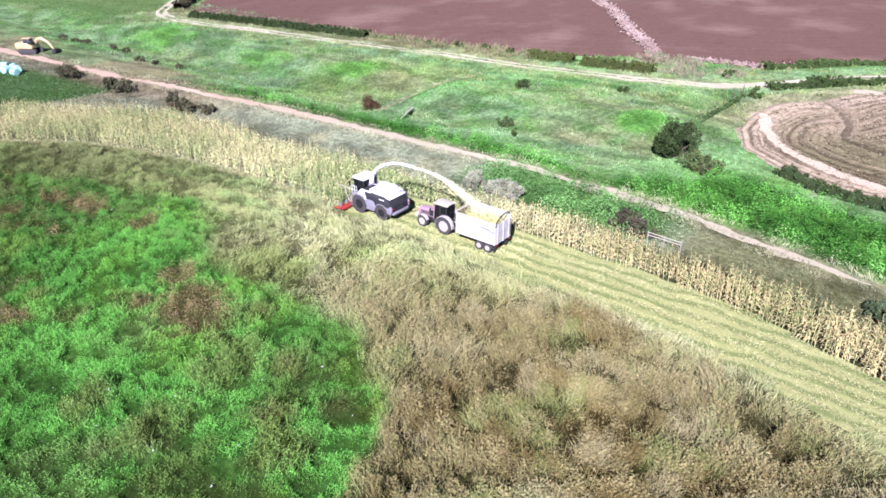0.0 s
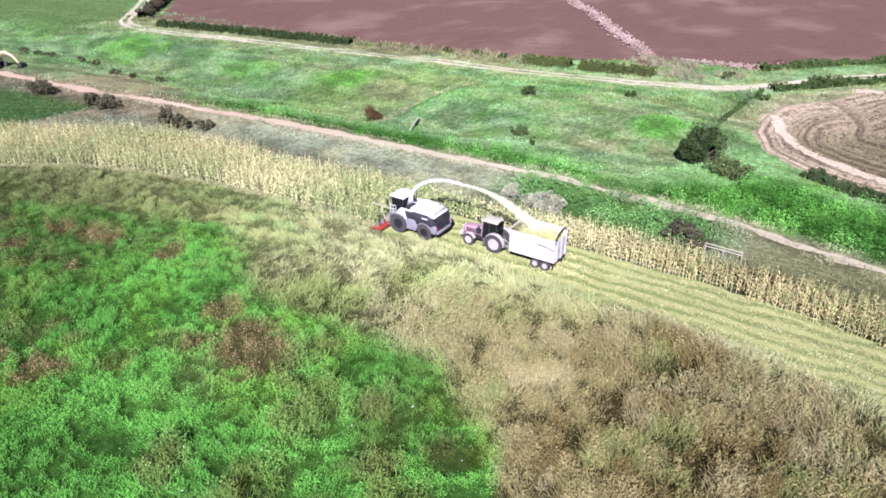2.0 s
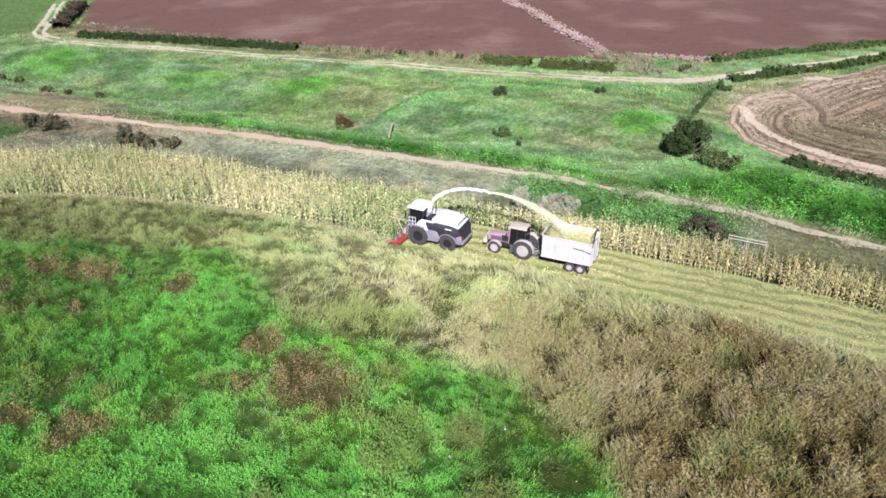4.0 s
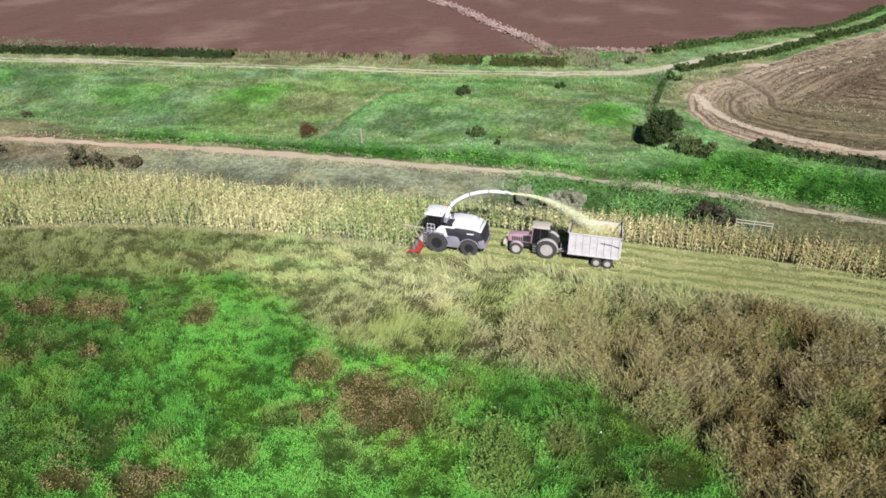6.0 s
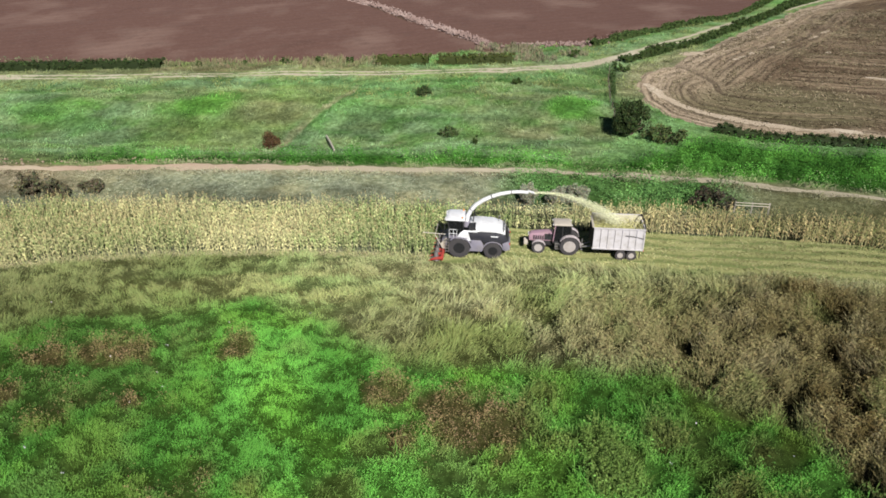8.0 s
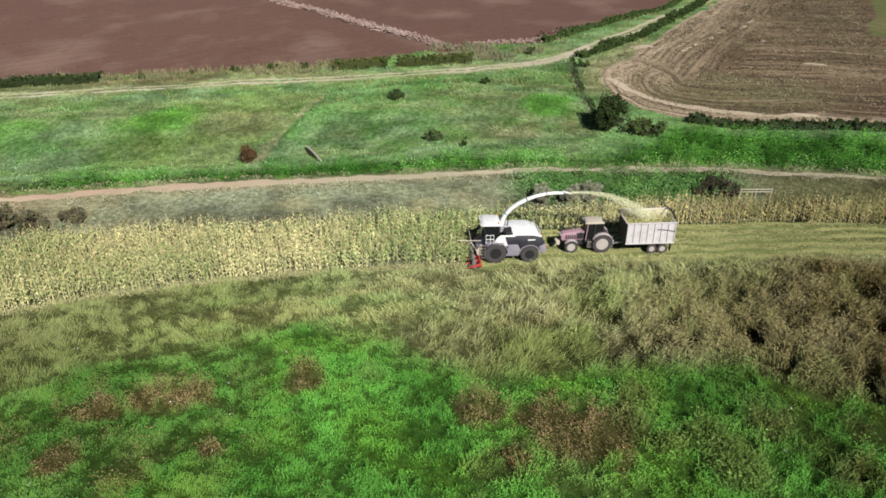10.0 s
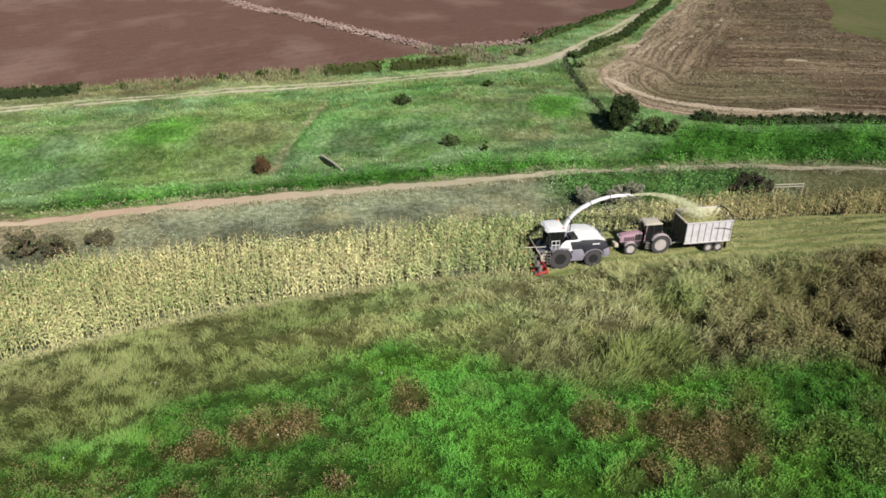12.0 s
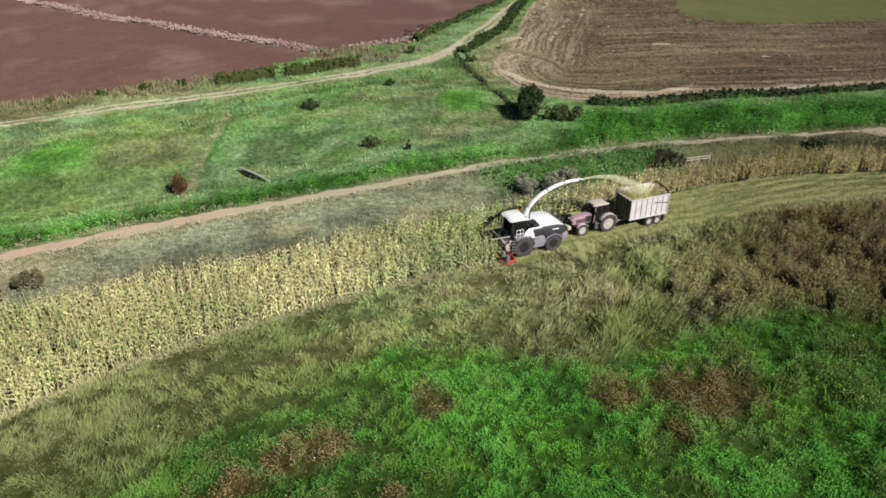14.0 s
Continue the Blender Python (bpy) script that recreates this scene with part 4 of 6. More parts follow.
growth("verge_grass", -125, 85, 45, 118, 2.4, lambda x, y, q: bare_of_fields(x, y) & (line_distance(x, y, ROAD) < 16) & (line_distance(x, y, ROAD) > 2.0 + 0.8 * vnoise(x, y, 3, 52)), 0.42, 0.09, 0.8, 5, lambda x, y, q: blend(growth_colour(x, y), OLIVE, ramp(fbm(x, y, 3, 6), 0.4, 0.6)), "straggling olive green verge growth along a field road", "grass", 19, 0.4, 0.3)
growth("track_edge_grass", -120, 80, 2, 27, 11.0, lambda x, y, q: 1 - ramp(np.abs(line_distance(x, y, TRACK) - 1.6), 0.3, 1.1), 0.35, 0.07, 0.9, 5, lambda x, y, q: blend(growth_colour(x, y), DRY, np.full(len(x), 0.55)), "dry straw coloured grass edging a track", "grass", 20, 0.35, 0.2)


# ---- maize ----
def maize(name, x, y, seed, label, height=2.35):
    """Maize plants: a stalk, arching leaves on two sides and a tassel."""
    rng = np.random.default_rng(seed)
    n = len(x)
    H = height * rng.uniform(0.72, 1.14, n) * (0.86 + 0.28 * fbm(x, y, 4, 61, 2))
    turn = rng.uniform(0, math.pi, n)
    tx, ty = rng.normal(0, 0.05, n), rng.normal(0, 0.05, n)
    ripe = ramp(fbm(x, y, 7, 62), 0.30, 0.70) * 0.45 + rng.uniform(0.1, 0.55, n) - 0.2 * ramp(x, -16, -6) * (1 - ramp(x, -2, 4)) + 0.05 * (1 - ramp(x, -42, -18))
    straw, leafy = np.array((0.605, 0.56, 0.305)), np.array((0.205, 0.285, 0.100))
    plant = (rng.uniform(0.62, 1.35, n) * (0.82 + 0.40 * vnoise(x, y, 1.1, 64)))[:, None]
    brown = ramp(x, 4, 24)[:, None]
    V, F, C = [], [], []
    start = 0
    z0 = ground_height(x, y) - 0.03
    s = np.stack([np.stack([x + 0.022 * (1 - 0.7 * e) * math.cos(q) + tx * H * e, y + 0.022 * (1 - 0.7 * e) * math.sin(q) + ty * H * e, z0 + H * e], 1) for e in (0, 0.97) for q in (0, 2.1, 4.2)], 1)
    V.append(s.reshape(-1, 3))
    f = np.array([[0, 1, 4], [0, 4, 3], [1, 2, 5], [1, 5, 4], [2, 0, 3], [2, 3, 5]])
    F.append((np.arange(n)[:, None, None] * 6 + f).reshape(-1, 3))
    C.append(np.repeat(blend(np.broadcast_to(leafy * 1.1, (n, 3)), straw, np.minimum(ripe, 1)), 6, 0))
    start += 6 * n
    for k in range(8):
        e = 0.16 + 0.096 * k + rng.uniform(-0.03, 0.03, n)
        a = turn + math.pi * (k % 2) + rng.normal(0, 0.45, n)
        L = rng.uniform(0.36, 0.60, n) * (1.0 - 0.35 * abs(k - 4) / 4)
        droop = rng.uniform(0.1, 1.0, n)
        ux, uy = np.cos(a), np.sin(a)
        w = rng.uniform(0.040, 0.060, n)
        sx, sy, sz = x + tx * H * e, y + ty * H * e, z0 + H * e
        rows = []
        for q, (d, up, ww) in enumerate(((0.0, 0.0, 0.6), (0.30, 0.42, 1.0), (0.66, 0.46, 0.85), (1.0, 0.22, 0.0))):
            cx, cy = sx + ux * L * d, sy + uy * L * d
            cz = sz + L * (up - droop * 0.65 * d * d)
            if ww:
                rows += [np.stack([cx - uy * w * ww, cy + ux * w * ww, cz], 1), np.stack([cx + uy * w * ww, cy - ux * w * ww, cz], 1)]
            else:
                rows.append(np.stack([cx, cy, cz], 1))
        V.append(np.stack(rows, 1).reshape(-1, 3))
        f = np.array([[0, 1, 3], [0, 3, 2], [2, 3, 5], [2, 5, 4], [4, 5, 6]])
        F.append((np.arange(n)[:, None, None] * 7 + f + start).reshape(-1, 3))
        dead = np.clip(np.minimum(ripe, 1) + (0.35 if k < 3 else 0.0) + rng.normal(0, 0.22, n), 0, 1)
        C.append(np.repeat(plant * blend(np.broadcast_to(leafy, (n, 3)), straw, dead) * (1 - brown * np.array((0.28, 0.38, 0.42))) * (1 - (1 - ramp(x, -40, -12))[:, None] * np.array((0.19, 0.20, 0.24))), 7, 0))
        start += 7 * n
    for k in range(3):
        a = rng.uniform(0, 2 * math.pi, n)
        top = np.stack([x + tx * H, y + ty * H, z0 + H * 0.95], 1)
        out = np.stack([np.cos(a) * 0.13, np.sin(a) * 0.13, rng.uniform(0.22, 0.38, n)], 1)
        sidev = np.stack([-np.sin(a) * 0.018, np.cos(a) * 0.018, np.zeros(n)], 1)
        V.append(np.stack([top - sidev, top + sidev, top + out], 1).reshape(-1, 3))
        F.append((np.arange(n)[:, None] * 3 + np.array([[0, 1, 2]]) + start))
        C.append(np.repeat(np.broadcast_to(np.array((0.48, 0.38, 0.20)), (n, 3)), 3, 0))
        start += 3 * n
    ob = link(name, np.concatenate(V), np.concatenate(F), MAIZE, np.concatenate(C))
    return tagged(ob, label, "maize crop", kind="stuff")


def maize_points(x0, x1, low, high, seed):
    rng = np.random.default_rng(seed)
    px, py = [], []
    for row in np.arange(-24, 13, 0.78):
        xs = np.arange(x0, x1, 0.23)
        xs = xs + rng.uniform(-0.12, 0.12, len(xs))
        ys = row + along(MAIZE_LEFT, np.minimum(xs, -4)) * 1.0 + rng.uniform(-0.06, 0.06, len(xs)) + wander(xs, xs * 0, 0.1, 4)
        keep = (ys > low(xs)) & (ys < high(xs)) & (rng.uniform(0, 1, len(xs)) < 0.72 + 0.3 * ramp(vnoise(xs, ys, 1.6, 63), 0.25, 0.6))
        px.append(xs[keep])
        py.append(ys[keep])
    return np.concatenate(px), np.concatenate(py)


mx, my = maize_points(-66, FRONT, lambda x: along(MAIZE_LEFT, x) + wander(x, x * 0 + 3, 0.25, 3), lambda x: along(MAIZE_FAR, x) + wander(x, x * 0, 0.5), 21)
maize("maize_stand", mx, my, 22, "standing ripe maize crop, straw yellow and green")
mx, my = maize_points(FRONT, 62, lambda x: along(MAIZE_CUT, x) + wander(x, x * 0 + 3, 0.25, 3), lambda x: along(MAIZE_FAR, x) + wander(x, x * 0, 0.5), 23)
maize("maize_strip", mx, my, 24, "narrow strip of uncut ripe maize beside stubble", 2.25)

# cut stalks, loose leaves and chaff on the stubble
sx, sy = maize_points(FRONT + 0.8, 61, lambda x: along(MAIZE_NEAR, x), lambda x: along(MAIZE_CUT, x), 25)
rng = np.random.default_rng(26)
col = blend(np.broadcast_to(np.array((0.26, 0.26, 0.10)), (len(sx), 3)), np.array((0.46, 0.41, 0.23)), rng.uniform(0, 1, len(sx)))
blades("stubble_stalks", sx, sy, ground_height(sx, sy) + 0.08, np.full(len(sx), 0.22), np.full(len(sx), 0.05), np.full(len(sx), 0.2), 3, col, "short cut maize stalks in rows", "stubble", seed=27, spread_out=0.05)
sx, sy, rng = scatter(FRONT + 1, 61, -12, 8, 44, 28)
keep = (cut_shape(sx, sy) > 0.8) & (rng.uniform(0, 1, len(sx)) < 0.06 + 0.94 * ramp(np.sin((sy - along(MAIZE_NEAR, sx)) * 4.2) + (fbm(sx * 0.15, sy, 1.6, 77) - 0.5) * 2.6, 0.1, 0.6))
sx, sy = sx[keep], sy[keep]
col = blend(np.broadcast_to(np.array((0.60, 0.575, 0.30)), (len(sx), 3)), np.array((0.26, 0.30, 0.105)), rng.uniform(0, 1, len(sx))) * (1 - 0.25 * ramp(sx, 10, 24))[:, None]
blades("leaf_litter", sx, sy, ground_height(sx, sy) + 0.13, np.full(len(sx), 0.11), np.full(len(sx), 0.065), np.full(len(sx), 2.6), 4, col, "scattered pale maize leaves and chaff on stubble", "litter", seed=29, spread_out=0.3)

# straw and clods on the ploughed field
sx, sy, rng = scatter(18, 110, 26, 120, 9.0, 34)
d = worked(sx, sy)
keep = (area_distance(sx, sy, PLOUGH) > 1.0) & (area_distance(sx, sy, FAR_PASTURE) < 0) & (rng.uniform(0, 1, len(sx)) < 0.25 + 0.7 * ramp(vnoise(d, (sx * 0.7 + sy * 0.7) / 22, 1.3, 97), 0.5, 0.8))
sx, sy = sx[keep], sy[keep]
col = blend(np.broadcast_to(np.array((0.36, 0.30, 0.20)), (len(sx), 3)), np.array((0.11, 0.095, 0.05)), rng.uniform(0, 1, len(sx)))
blades("straw_litter", sx, sy, ground_height(sx, sy) + 0.12, np.full(len(sx), 0.20), np.full(len(sx), 0.15), np.full(len(sx), 2.4), 2, col, "pale straw and stalks left on ploughed earth", "straw", seed=35, spread_out=0.35)

# fallen leaves along the crop's edge
sx = np.random.default_rng(36).uniform(-62, FRONT, 2600)
sy = along(MAIZE_LEFT, sx) + np.random.default_rng(37).normal(-0.15, 0.28, 2600)
col = blend(np.broadcast_to(np.array((0.46, 0.42, 0.25)), (2600, 3)), np.array((0.26, 0.28, 0.11)), np.random.default_rng(38).uniform(0, 1, 2600))
blades("edge_leaves", sx, sy, ground_height(sx, sy) + 0.1, np.full(2600, 0.28), np.full(2600, 0.06), np.full(2600, 1.4), 3, col, "bent pale maize leaves along a crop edge", "litter", seed=39, spread_out=0.25, sway=0.2)

# small white flower heads among the weeds
sx, sy, rng = scatter(-40, 32, -40, -8, 0.035, 61)
keep = fbm(sx, sy, 6, 62, 2) > 0.5
sx, sy = sx[keep], sy[keep]
blades("white_flowers", sx, sy, ground_height(sx, sy) + 0.35, np.full(len(sx), 0.10), np.full(len(sx), 0.09), np.full(len(sx), 1.2), 3, np.full((len(sx), 3), 0.5), "small white flower heads among green weeds", "flowers", seed=63, spread_out=0.06)


# ---- forage harvester, heading along -x ----
def arc(cx, cz, r, a0, a1, n=9):
    return [(cx + r * math.cos(radians(a0 + (a1 - a0) * k / (n - 1))), cz + r * math.sin(radians(a0 + (a1 - a0) * k / (n - 1)))) for k in range(n)]


def fender(parent, cx, cz, r, a0, a1, y0, y1, material, name="mudguard", thick=0.06):
    bm = bmesh.new()
    slab(bm, arc(cx, cz, r + thick, a0, a1) + arc(cx, cz, r, a1, a0), y0, y1, 0.015)
    return part(name, bm, material, parent, "", True)


def pane(parent, corners, name="window", inset=0.0):
    """A sheet of cab glass 12 mm thick between four corners."""
    bm = bmesh.new()
    c = [Vector(p) for p in corners]
    n = (c[1] - c[0]).cross(c[3] - c[0]).normalized() * 0.006
    a, b = [bm.verts.new(p + n) for p in c], [bm.verts.new(p - n) for p in c]
    bm.faces.new(a)
    bm.faces.new(b[::-1])
    for i in range(4):
        j = (i + 1) % 4
        bm.faces.new((a[j], a[i], b[i], b[j]))
    ob = part(name, bm, GLASS, parent, "dark tinted glass")
    return ob


def lamp_on(parent, x, y, z, size=0.09, name="work_light", material=None):
    bm = bmesh.new()
    box(bm, x - size * 0.6, x + size * 0.6, y - size, y + size, z - size * 0.7, z + size * 0.7, 0.02)
    return part(name, bm, material or LAMP, parent, "")


def forage_harvester():
    hv = base("forage_harvester", -1.35, 2.75, "white and dark grey forage harvester with a red maize header", "harvester")
    for x, r, w, y in ((-1.5, 1.0, 0.74, 1.08), (1.52, 0.82, 0.60, 1.12)):
        for s in (-1, 1):
            wheel(hv, x, s * y, r, w, RIM_GREY, 0.50, 18, s, hub_mat=HUB_GREY)
    bm = bmesh.new()
    box(bm, -2.3, 2.9, -0.45, 0.45, 0.75, 1.25, 0.04)
    for x, z in ((-1.5, 0.96), (1.52, 0.78)):
        rod(bm, [(x, -1.0, z), (x, 1.0, z)], 0.16, 10)
    part("chassis", bm, BLACK_PART, hv, "", True)
    for s in (-1, 1):
        y0, y1 = (-1.36, -0.7) if s < 0 else (0.7, 1.36)
        bm = bmesh.new()
        slab(bm, [(-0.62, 0.72), (0.55, 0.72), (0.74, 1.15), (0.55, 1.62), (0.3, 2.02), (-0.55, 2.05), (-0.42, 1.5), (-0.48, 1.0)], y0, y1, 0.04)
        part("side_tank", bm, GREY_PAINT, hv, "pale grey tank panel", True)
        fender(hv, -1.5, 0.98, 1.07, 5, 135, y0 - 0.06 * (s < 0), y1 + 0.06 * (s > 0), GREY_PAINT, thick=0.08)
        fender(hv, 1.52, 0.80, 0.90, 10, 170, y0 - 0.04 * (s < 0), y1 + 0.04 * (s > 0), GREY_PAINT, thick=0.08)
        ys = -1.37 if s < 0 else 1.29
        bm = bmesh.new()
        slab(bm, [(-0.5, 1.85), (-0.72, 2.64), (1.8, 2.58), (2.52, 2.42), (2.80, 1.85), (2.3, 1.6), (0.75, 1.66), (0.35, 1.85)], ys, ys + 0.08, 0.03)
        part("engine_panel", bm, DARK_PANEL, hv, "dark grey engine side panel", True)
        bm = bmesh.new()
        slab(bm, [(-1.35, 1.95), (-1.7, 2.0), (-1.45, 2.48), (-1.1, 2.78), (0.35, 2.74), (-0.15, 2.5), (-0.45, 2.1), (-0.2, 1.75), (-0.75, 1.75)], ys - 0.012 * s, ys + 0.08 - 0.012 * s, 0.025)
        part("white_panel", bm, WHITE_PAINT, hv, "white body panel", True)
        bm = bmesh.new()
        slab(bm, [(2.32, 1.58), (2.87, 1.84), (2.97, 1.35), (2.76, 0.88), (2.52, 0.92), (2.42, 1.3)], ys, ys + 0.12, 0.03)
        part("rear_corner_panel", bm, GREY_PAINT, hv, "", True)
        lamp_on(hv, 2.99, s * 1.2, 1.55, 0.08, "tail_light", TAIL_RED)
        bm = bmesh.new()
        box(bm, 1.3, 1.95, ys - 0.015, ys + 0.01, 2.22, 2.32, 0.004)
        part("badge", bm, WHITE_PAINT, hv, "plain white badge stripe")
    bm = bmesh.new()
    slab(bm, [(-0.62, 1.8), (-0.75, 2.65), (1.8, 2.59), (2.49, 2.43), (2.81, 1.85), (2.70, 1.2), (-0.3, 1.2)], -1.28, 1.28, 0.04)
    part("engine_bay", bm, BLACK_PART, hv, "", True)
    bm = bmesh.new()
    slab(bm, [(-0.75, 2.66), (-0.62, 2.94), (0.2, 3.02), (1.4, 2.96), (2.1, 2.76), (2.60, 2.42), (1.8, 2.60)], -1.27, 1.27, 0.07)
    part("engine_hood", bm, WHITE_PAINT, hv, "white engine hood", True)
    bm = bmesh.new()
    slab(bm, [(-0.72, 2.68), (-0.66, 3.0), (-0.1, 3.07), (0.02, 2.8)], -1.29, -0.2, 0.03)
    part("air_intake", bm, BLACK_PART, hv, "black air intake screen")
    for k in range(6):
        bm = bmesh.new()
        box(bm, 2.71 + 0.02 * (k % 2), 2.91 - 0.012 * k, -1.1, 1.1, 1.22 + 0.11 * k, 1.28 + 0.11 * k, 0.012)
        part("grille_slat", bm, DARK_PANEL, hv)
    bm = bmesh.new()
    box(bm, 2.65, 3.02, -1.15, 1.15, 0.85, 1.12, 0.05)
    part("rear_bumper", bm, GREY_PAINT, hv, "", True)
    bm = bmesh.new()
    rod(bm, [(1.9, 0.85, 2.7), (1.9, 0.85, 3.2), (2.05, 0.85, 3.3)], 0.07, 10)
    part("exhaust", bm, STEEL, hv, "", True)
    bm = bmesh.new()
    for y in (-1.1, -0.55, 0.0, 0.55, 1.1):
        rod(bm, [(2.32, y, 2.45), (2.52, y, 3.0)], 0.02, 6)
    for k in range(3):
        rod(bm, [(2.38 + 0.07 * k, -1.1, 2.62 + 0.19 * k), (2.38 + 0.07 * k, 1.1, 2.62 + 0.19 * k)], 0.02, 6)
    part("rear_guard_rail", bm, STEEL, hv, "grey tubular guard rail", True)
    # cab
    bm = bmesh.new()
    box(bm, -2.42, -1.1, -0.95, 0.95, 1.75, 2.05, 0.05)
    cab = part("cab", bm, BLACK_PART, hv, "dark glazed operator cab", True)
    for x, xt in ((-2.40, -2.52), (-1.18, -1.16)):
        for s in (-1, 1):
            bm = bmesh.new()
            rod(bm, [(x, s * 0.9, 2.0), (xt, s * 0.93, 3.46)], 0.055, 8)
            part("cab_pillar", bm, BLACK_PART, cab, "", True)
    f, fb, r_ = -2.42, -2.54, -1.16
    pane(cab, [(f, -0.86, 2.08), (f, 0.86, 2.08), (fb, 0.89, 3.42), (fb, -0.89, 3.42)], "windscreen")
    pane(cab, [(r_, -0.86, 2.08), (r_, 0.86, 2.08), (r_, 0.88, 3.42), (r_, -0.88, 3.42)], "rear_window")
    for s in (-1, 1):
        pane(cab, [(f + 0.06, s * 0.90, 2.08), (r_ - 0.06, s * 0.90, 2.08), (r_ - 0.06, s * 0.925, 3.42), (fb + 0.08, s * 0.925, 3.42)], "side_window")
    bm = bmesh.new()
    slab(bm, [(-2.72, 3.46), (-2.74, 3.57), (-2.5, 3.68), (-1.3, 3.70), (-1.02, 3.60), (-1.05, 3.46)], -1.08, 1.08, 0.10)
    part("cab_roof", bm, WHITE_PAINT, cab, "white cab roof", True)
    bm = bmesh.new()
    box(bm, -2.0, -1.45, -0.28, 0.28, 2.05, 2.5, 0.08)
    box(bm, -1.58, -1.42, -0.27, 0.27, 2.45, 3.15, 0.07)
    part("seat", bm, DARK_PANEL, cab, "", True)
    bm = bmesh.new()
    rod(bm, [(-2.25, 0, 2.05), (-2.12, 0, 2.7)], 0.05, 8)
    turned(bm, [(0.20, -0.02), (0.22, 0.0), (0.20, 0.02)], -2.10, 0, 2.72, 16)
    part("steering_column", bm, BLACK_PART, cab, "", True)
    for y in (-0.8, -0.48, 0.48, 0.8):
        lamp_on(cab, -2.76, y, 3.53, 0.10)
    for s in (-1, 1):
        bm = bmesh.new()
        rod(bm, [(-2.54, s * 0.95, 3.3), (-2.80, s * 1.35, 3.25), (-2.80, s * 1.38, 3.15)], 0.022, 6)
        box(bm, -2.84, -2.77, s * 1.28 - 0.12, s * 1.28 + 0.14, 2.65, 3.16, 0.03)
        part("mirror", bm, BLACK_PART, cab, "", True)
        bm = bmesh.new()
        turned(bm, [(0.07, -0.08), (0.08, 0.0), (0.05, 0.08), (0.01, 0.1)], -1.25, s * 0.85, 3.76, 12)
        part("beacon", bm, AMBER, cab, "amber beacon", True)
    # platform, rails and steps on both sides
    for s in (-1, 1):
        bm = bmesh.new()
        box(bm, -2.42, -0.75, s * 0.95, s * 1.42, 1.98, 2.05, 0.015)
        part("platform", bm, GREY_PAINT, hv)
        bm = bmesh.new()
        for x in (-2.38, -2.0, -1.7):
            rod(bm, [(x, s * 1.40, 2.05), (x, s * 1.40, 2.85)], 0.022, 6)
        for z in (2.45, 2.85):
            rod(bm, [(-2.38, s * 1.40, z), (-1.7, s * 1.40, z)], 0.022, 6)
        part("hand_rail", bm, WHITE_PAINT, hv, "pale tubular hand rail", True)
        bm = bmesh.new()
        for x in (-2.72, -2.42):
            rod(bm, [(x, s * 1.42, 0.55), (x, s * 1.38, 2.0)], 0.025, 6)
        for k in range(5):
            box(bm, -2.72, -2.42, s * 1.36 - 0.05, s * 1.36 + 0.09, 0.62 + 0.29 * k, 0.66 + 0.29 * k, 0.008)
        part("ladder", bm, STEEL, hv, "", True)
    # discharge spout
    bm = bmesh.new()
    t = bmesh.new()
    bmesh.ops.create_cone(t, cap_ends=True, segments=20, radius1=0.36, radius2=0.30, depth=0.5, matrix=Matrix.Translation((-0.92, 0, 2.85)))
    add(bm, t)
    turret = part("spout_turret", bm, GREY_PAINT, hv, "", True)
    way = [(-0.92, 0, 3.05), (-0.82, 0, 3.65), (-0.55, 0, 4.2), (-0.1, 0, 4.72), (0.5, 0, 5.16), (1.2, 0, 5.52), (2.0, 0, 5.82), (2.9, 0, 6.02), (3.7, 0, 6.08), (4.4, 0, 6.05)]
    bm = bmesh.new()
    rod(bm, way, 0.25, 10, [0.26, 0.25, 0.235, 0.22, 0.21, 0.20, 0.185, 0.175, 0.165, 0.155], 0.85)
    sp = part("spout", bm, WHITE_PAINT, turret, "white curved discharge spout", True)
    for i in (2, 5, 7):
        bm = bmesh.new()
        a, b = Vector(way[i]), Vector(way[i]).lerp(Vector(way[i + 1]), 0.12)
        rod(bm, [a, b], 0.265 - 0.011 * i, 10)
        part("spout_band", bm, STEEL, hv, "", True)
    bm = bmesh.new()
    slab(bm, [(4.35, 6.22), (4.85, 6.10), (5.05, 5.96), (4.85, 6.04), (4.38, 6.14)], -0.17, 0.17, 0.01)
    part("spout_flap", bm, WHITE_PAINT, hv, "", True)
    bm = bmesh.new()
    rod(bm, [(-0.35, 0.1, 2.95), (-0.25, 0.1, 4.1)], 0.05, 8)
    rod(bm, [(-0.25, 0.1, 4.1), (-0.12, 0.1, 4.6)], 0.03, 8)
    part("spout_ram", bm, BLACK_PART, hv, "", True)
    # crop intake and maize header
    bm = bmesh.new()
    slab(bm, [(-2.1, 0.75), (-3.0, 0.45), (-3.15, 1.25), (-2.4, 1.75), (-1.9, 1.6)], -0.48, 0.48, 0.04)
    part("intake_housing", bm, GREY_PAINT, hv, "", True)
    for s in (-1, 1):
        bm = bmesh.new()
        slab(bm, [(-3.05, 0.55), (-3.2, 1.2), (-2.75, 1.75), (-2.6, 1.7), (-2.75, 1.1), (-2.7, 0.6)], s * 0.98 - 0.04, s * 0.98 + 0.04, 0.02)
        part("guide_panel", bm, CREAM, hv, "pale crop guide panel", True)
    bm = bmesh.new()
    box(bm, -3.40, -3.12, -2.45, 2.45, 0.25, 0.62, 0.05)
    rod(bm, [(-3.28, -2.45, 0.72), (-3.28, 2.45, 0.72)], 0.05, 8)
    header = part("maize_header", bm, HEADER_RED, hv, "red rotary maize header", True)
    for k in range(6):
        y = -2.05 + 0.82 * k
        bm = bmesh.new()
        t = bmesh.new()
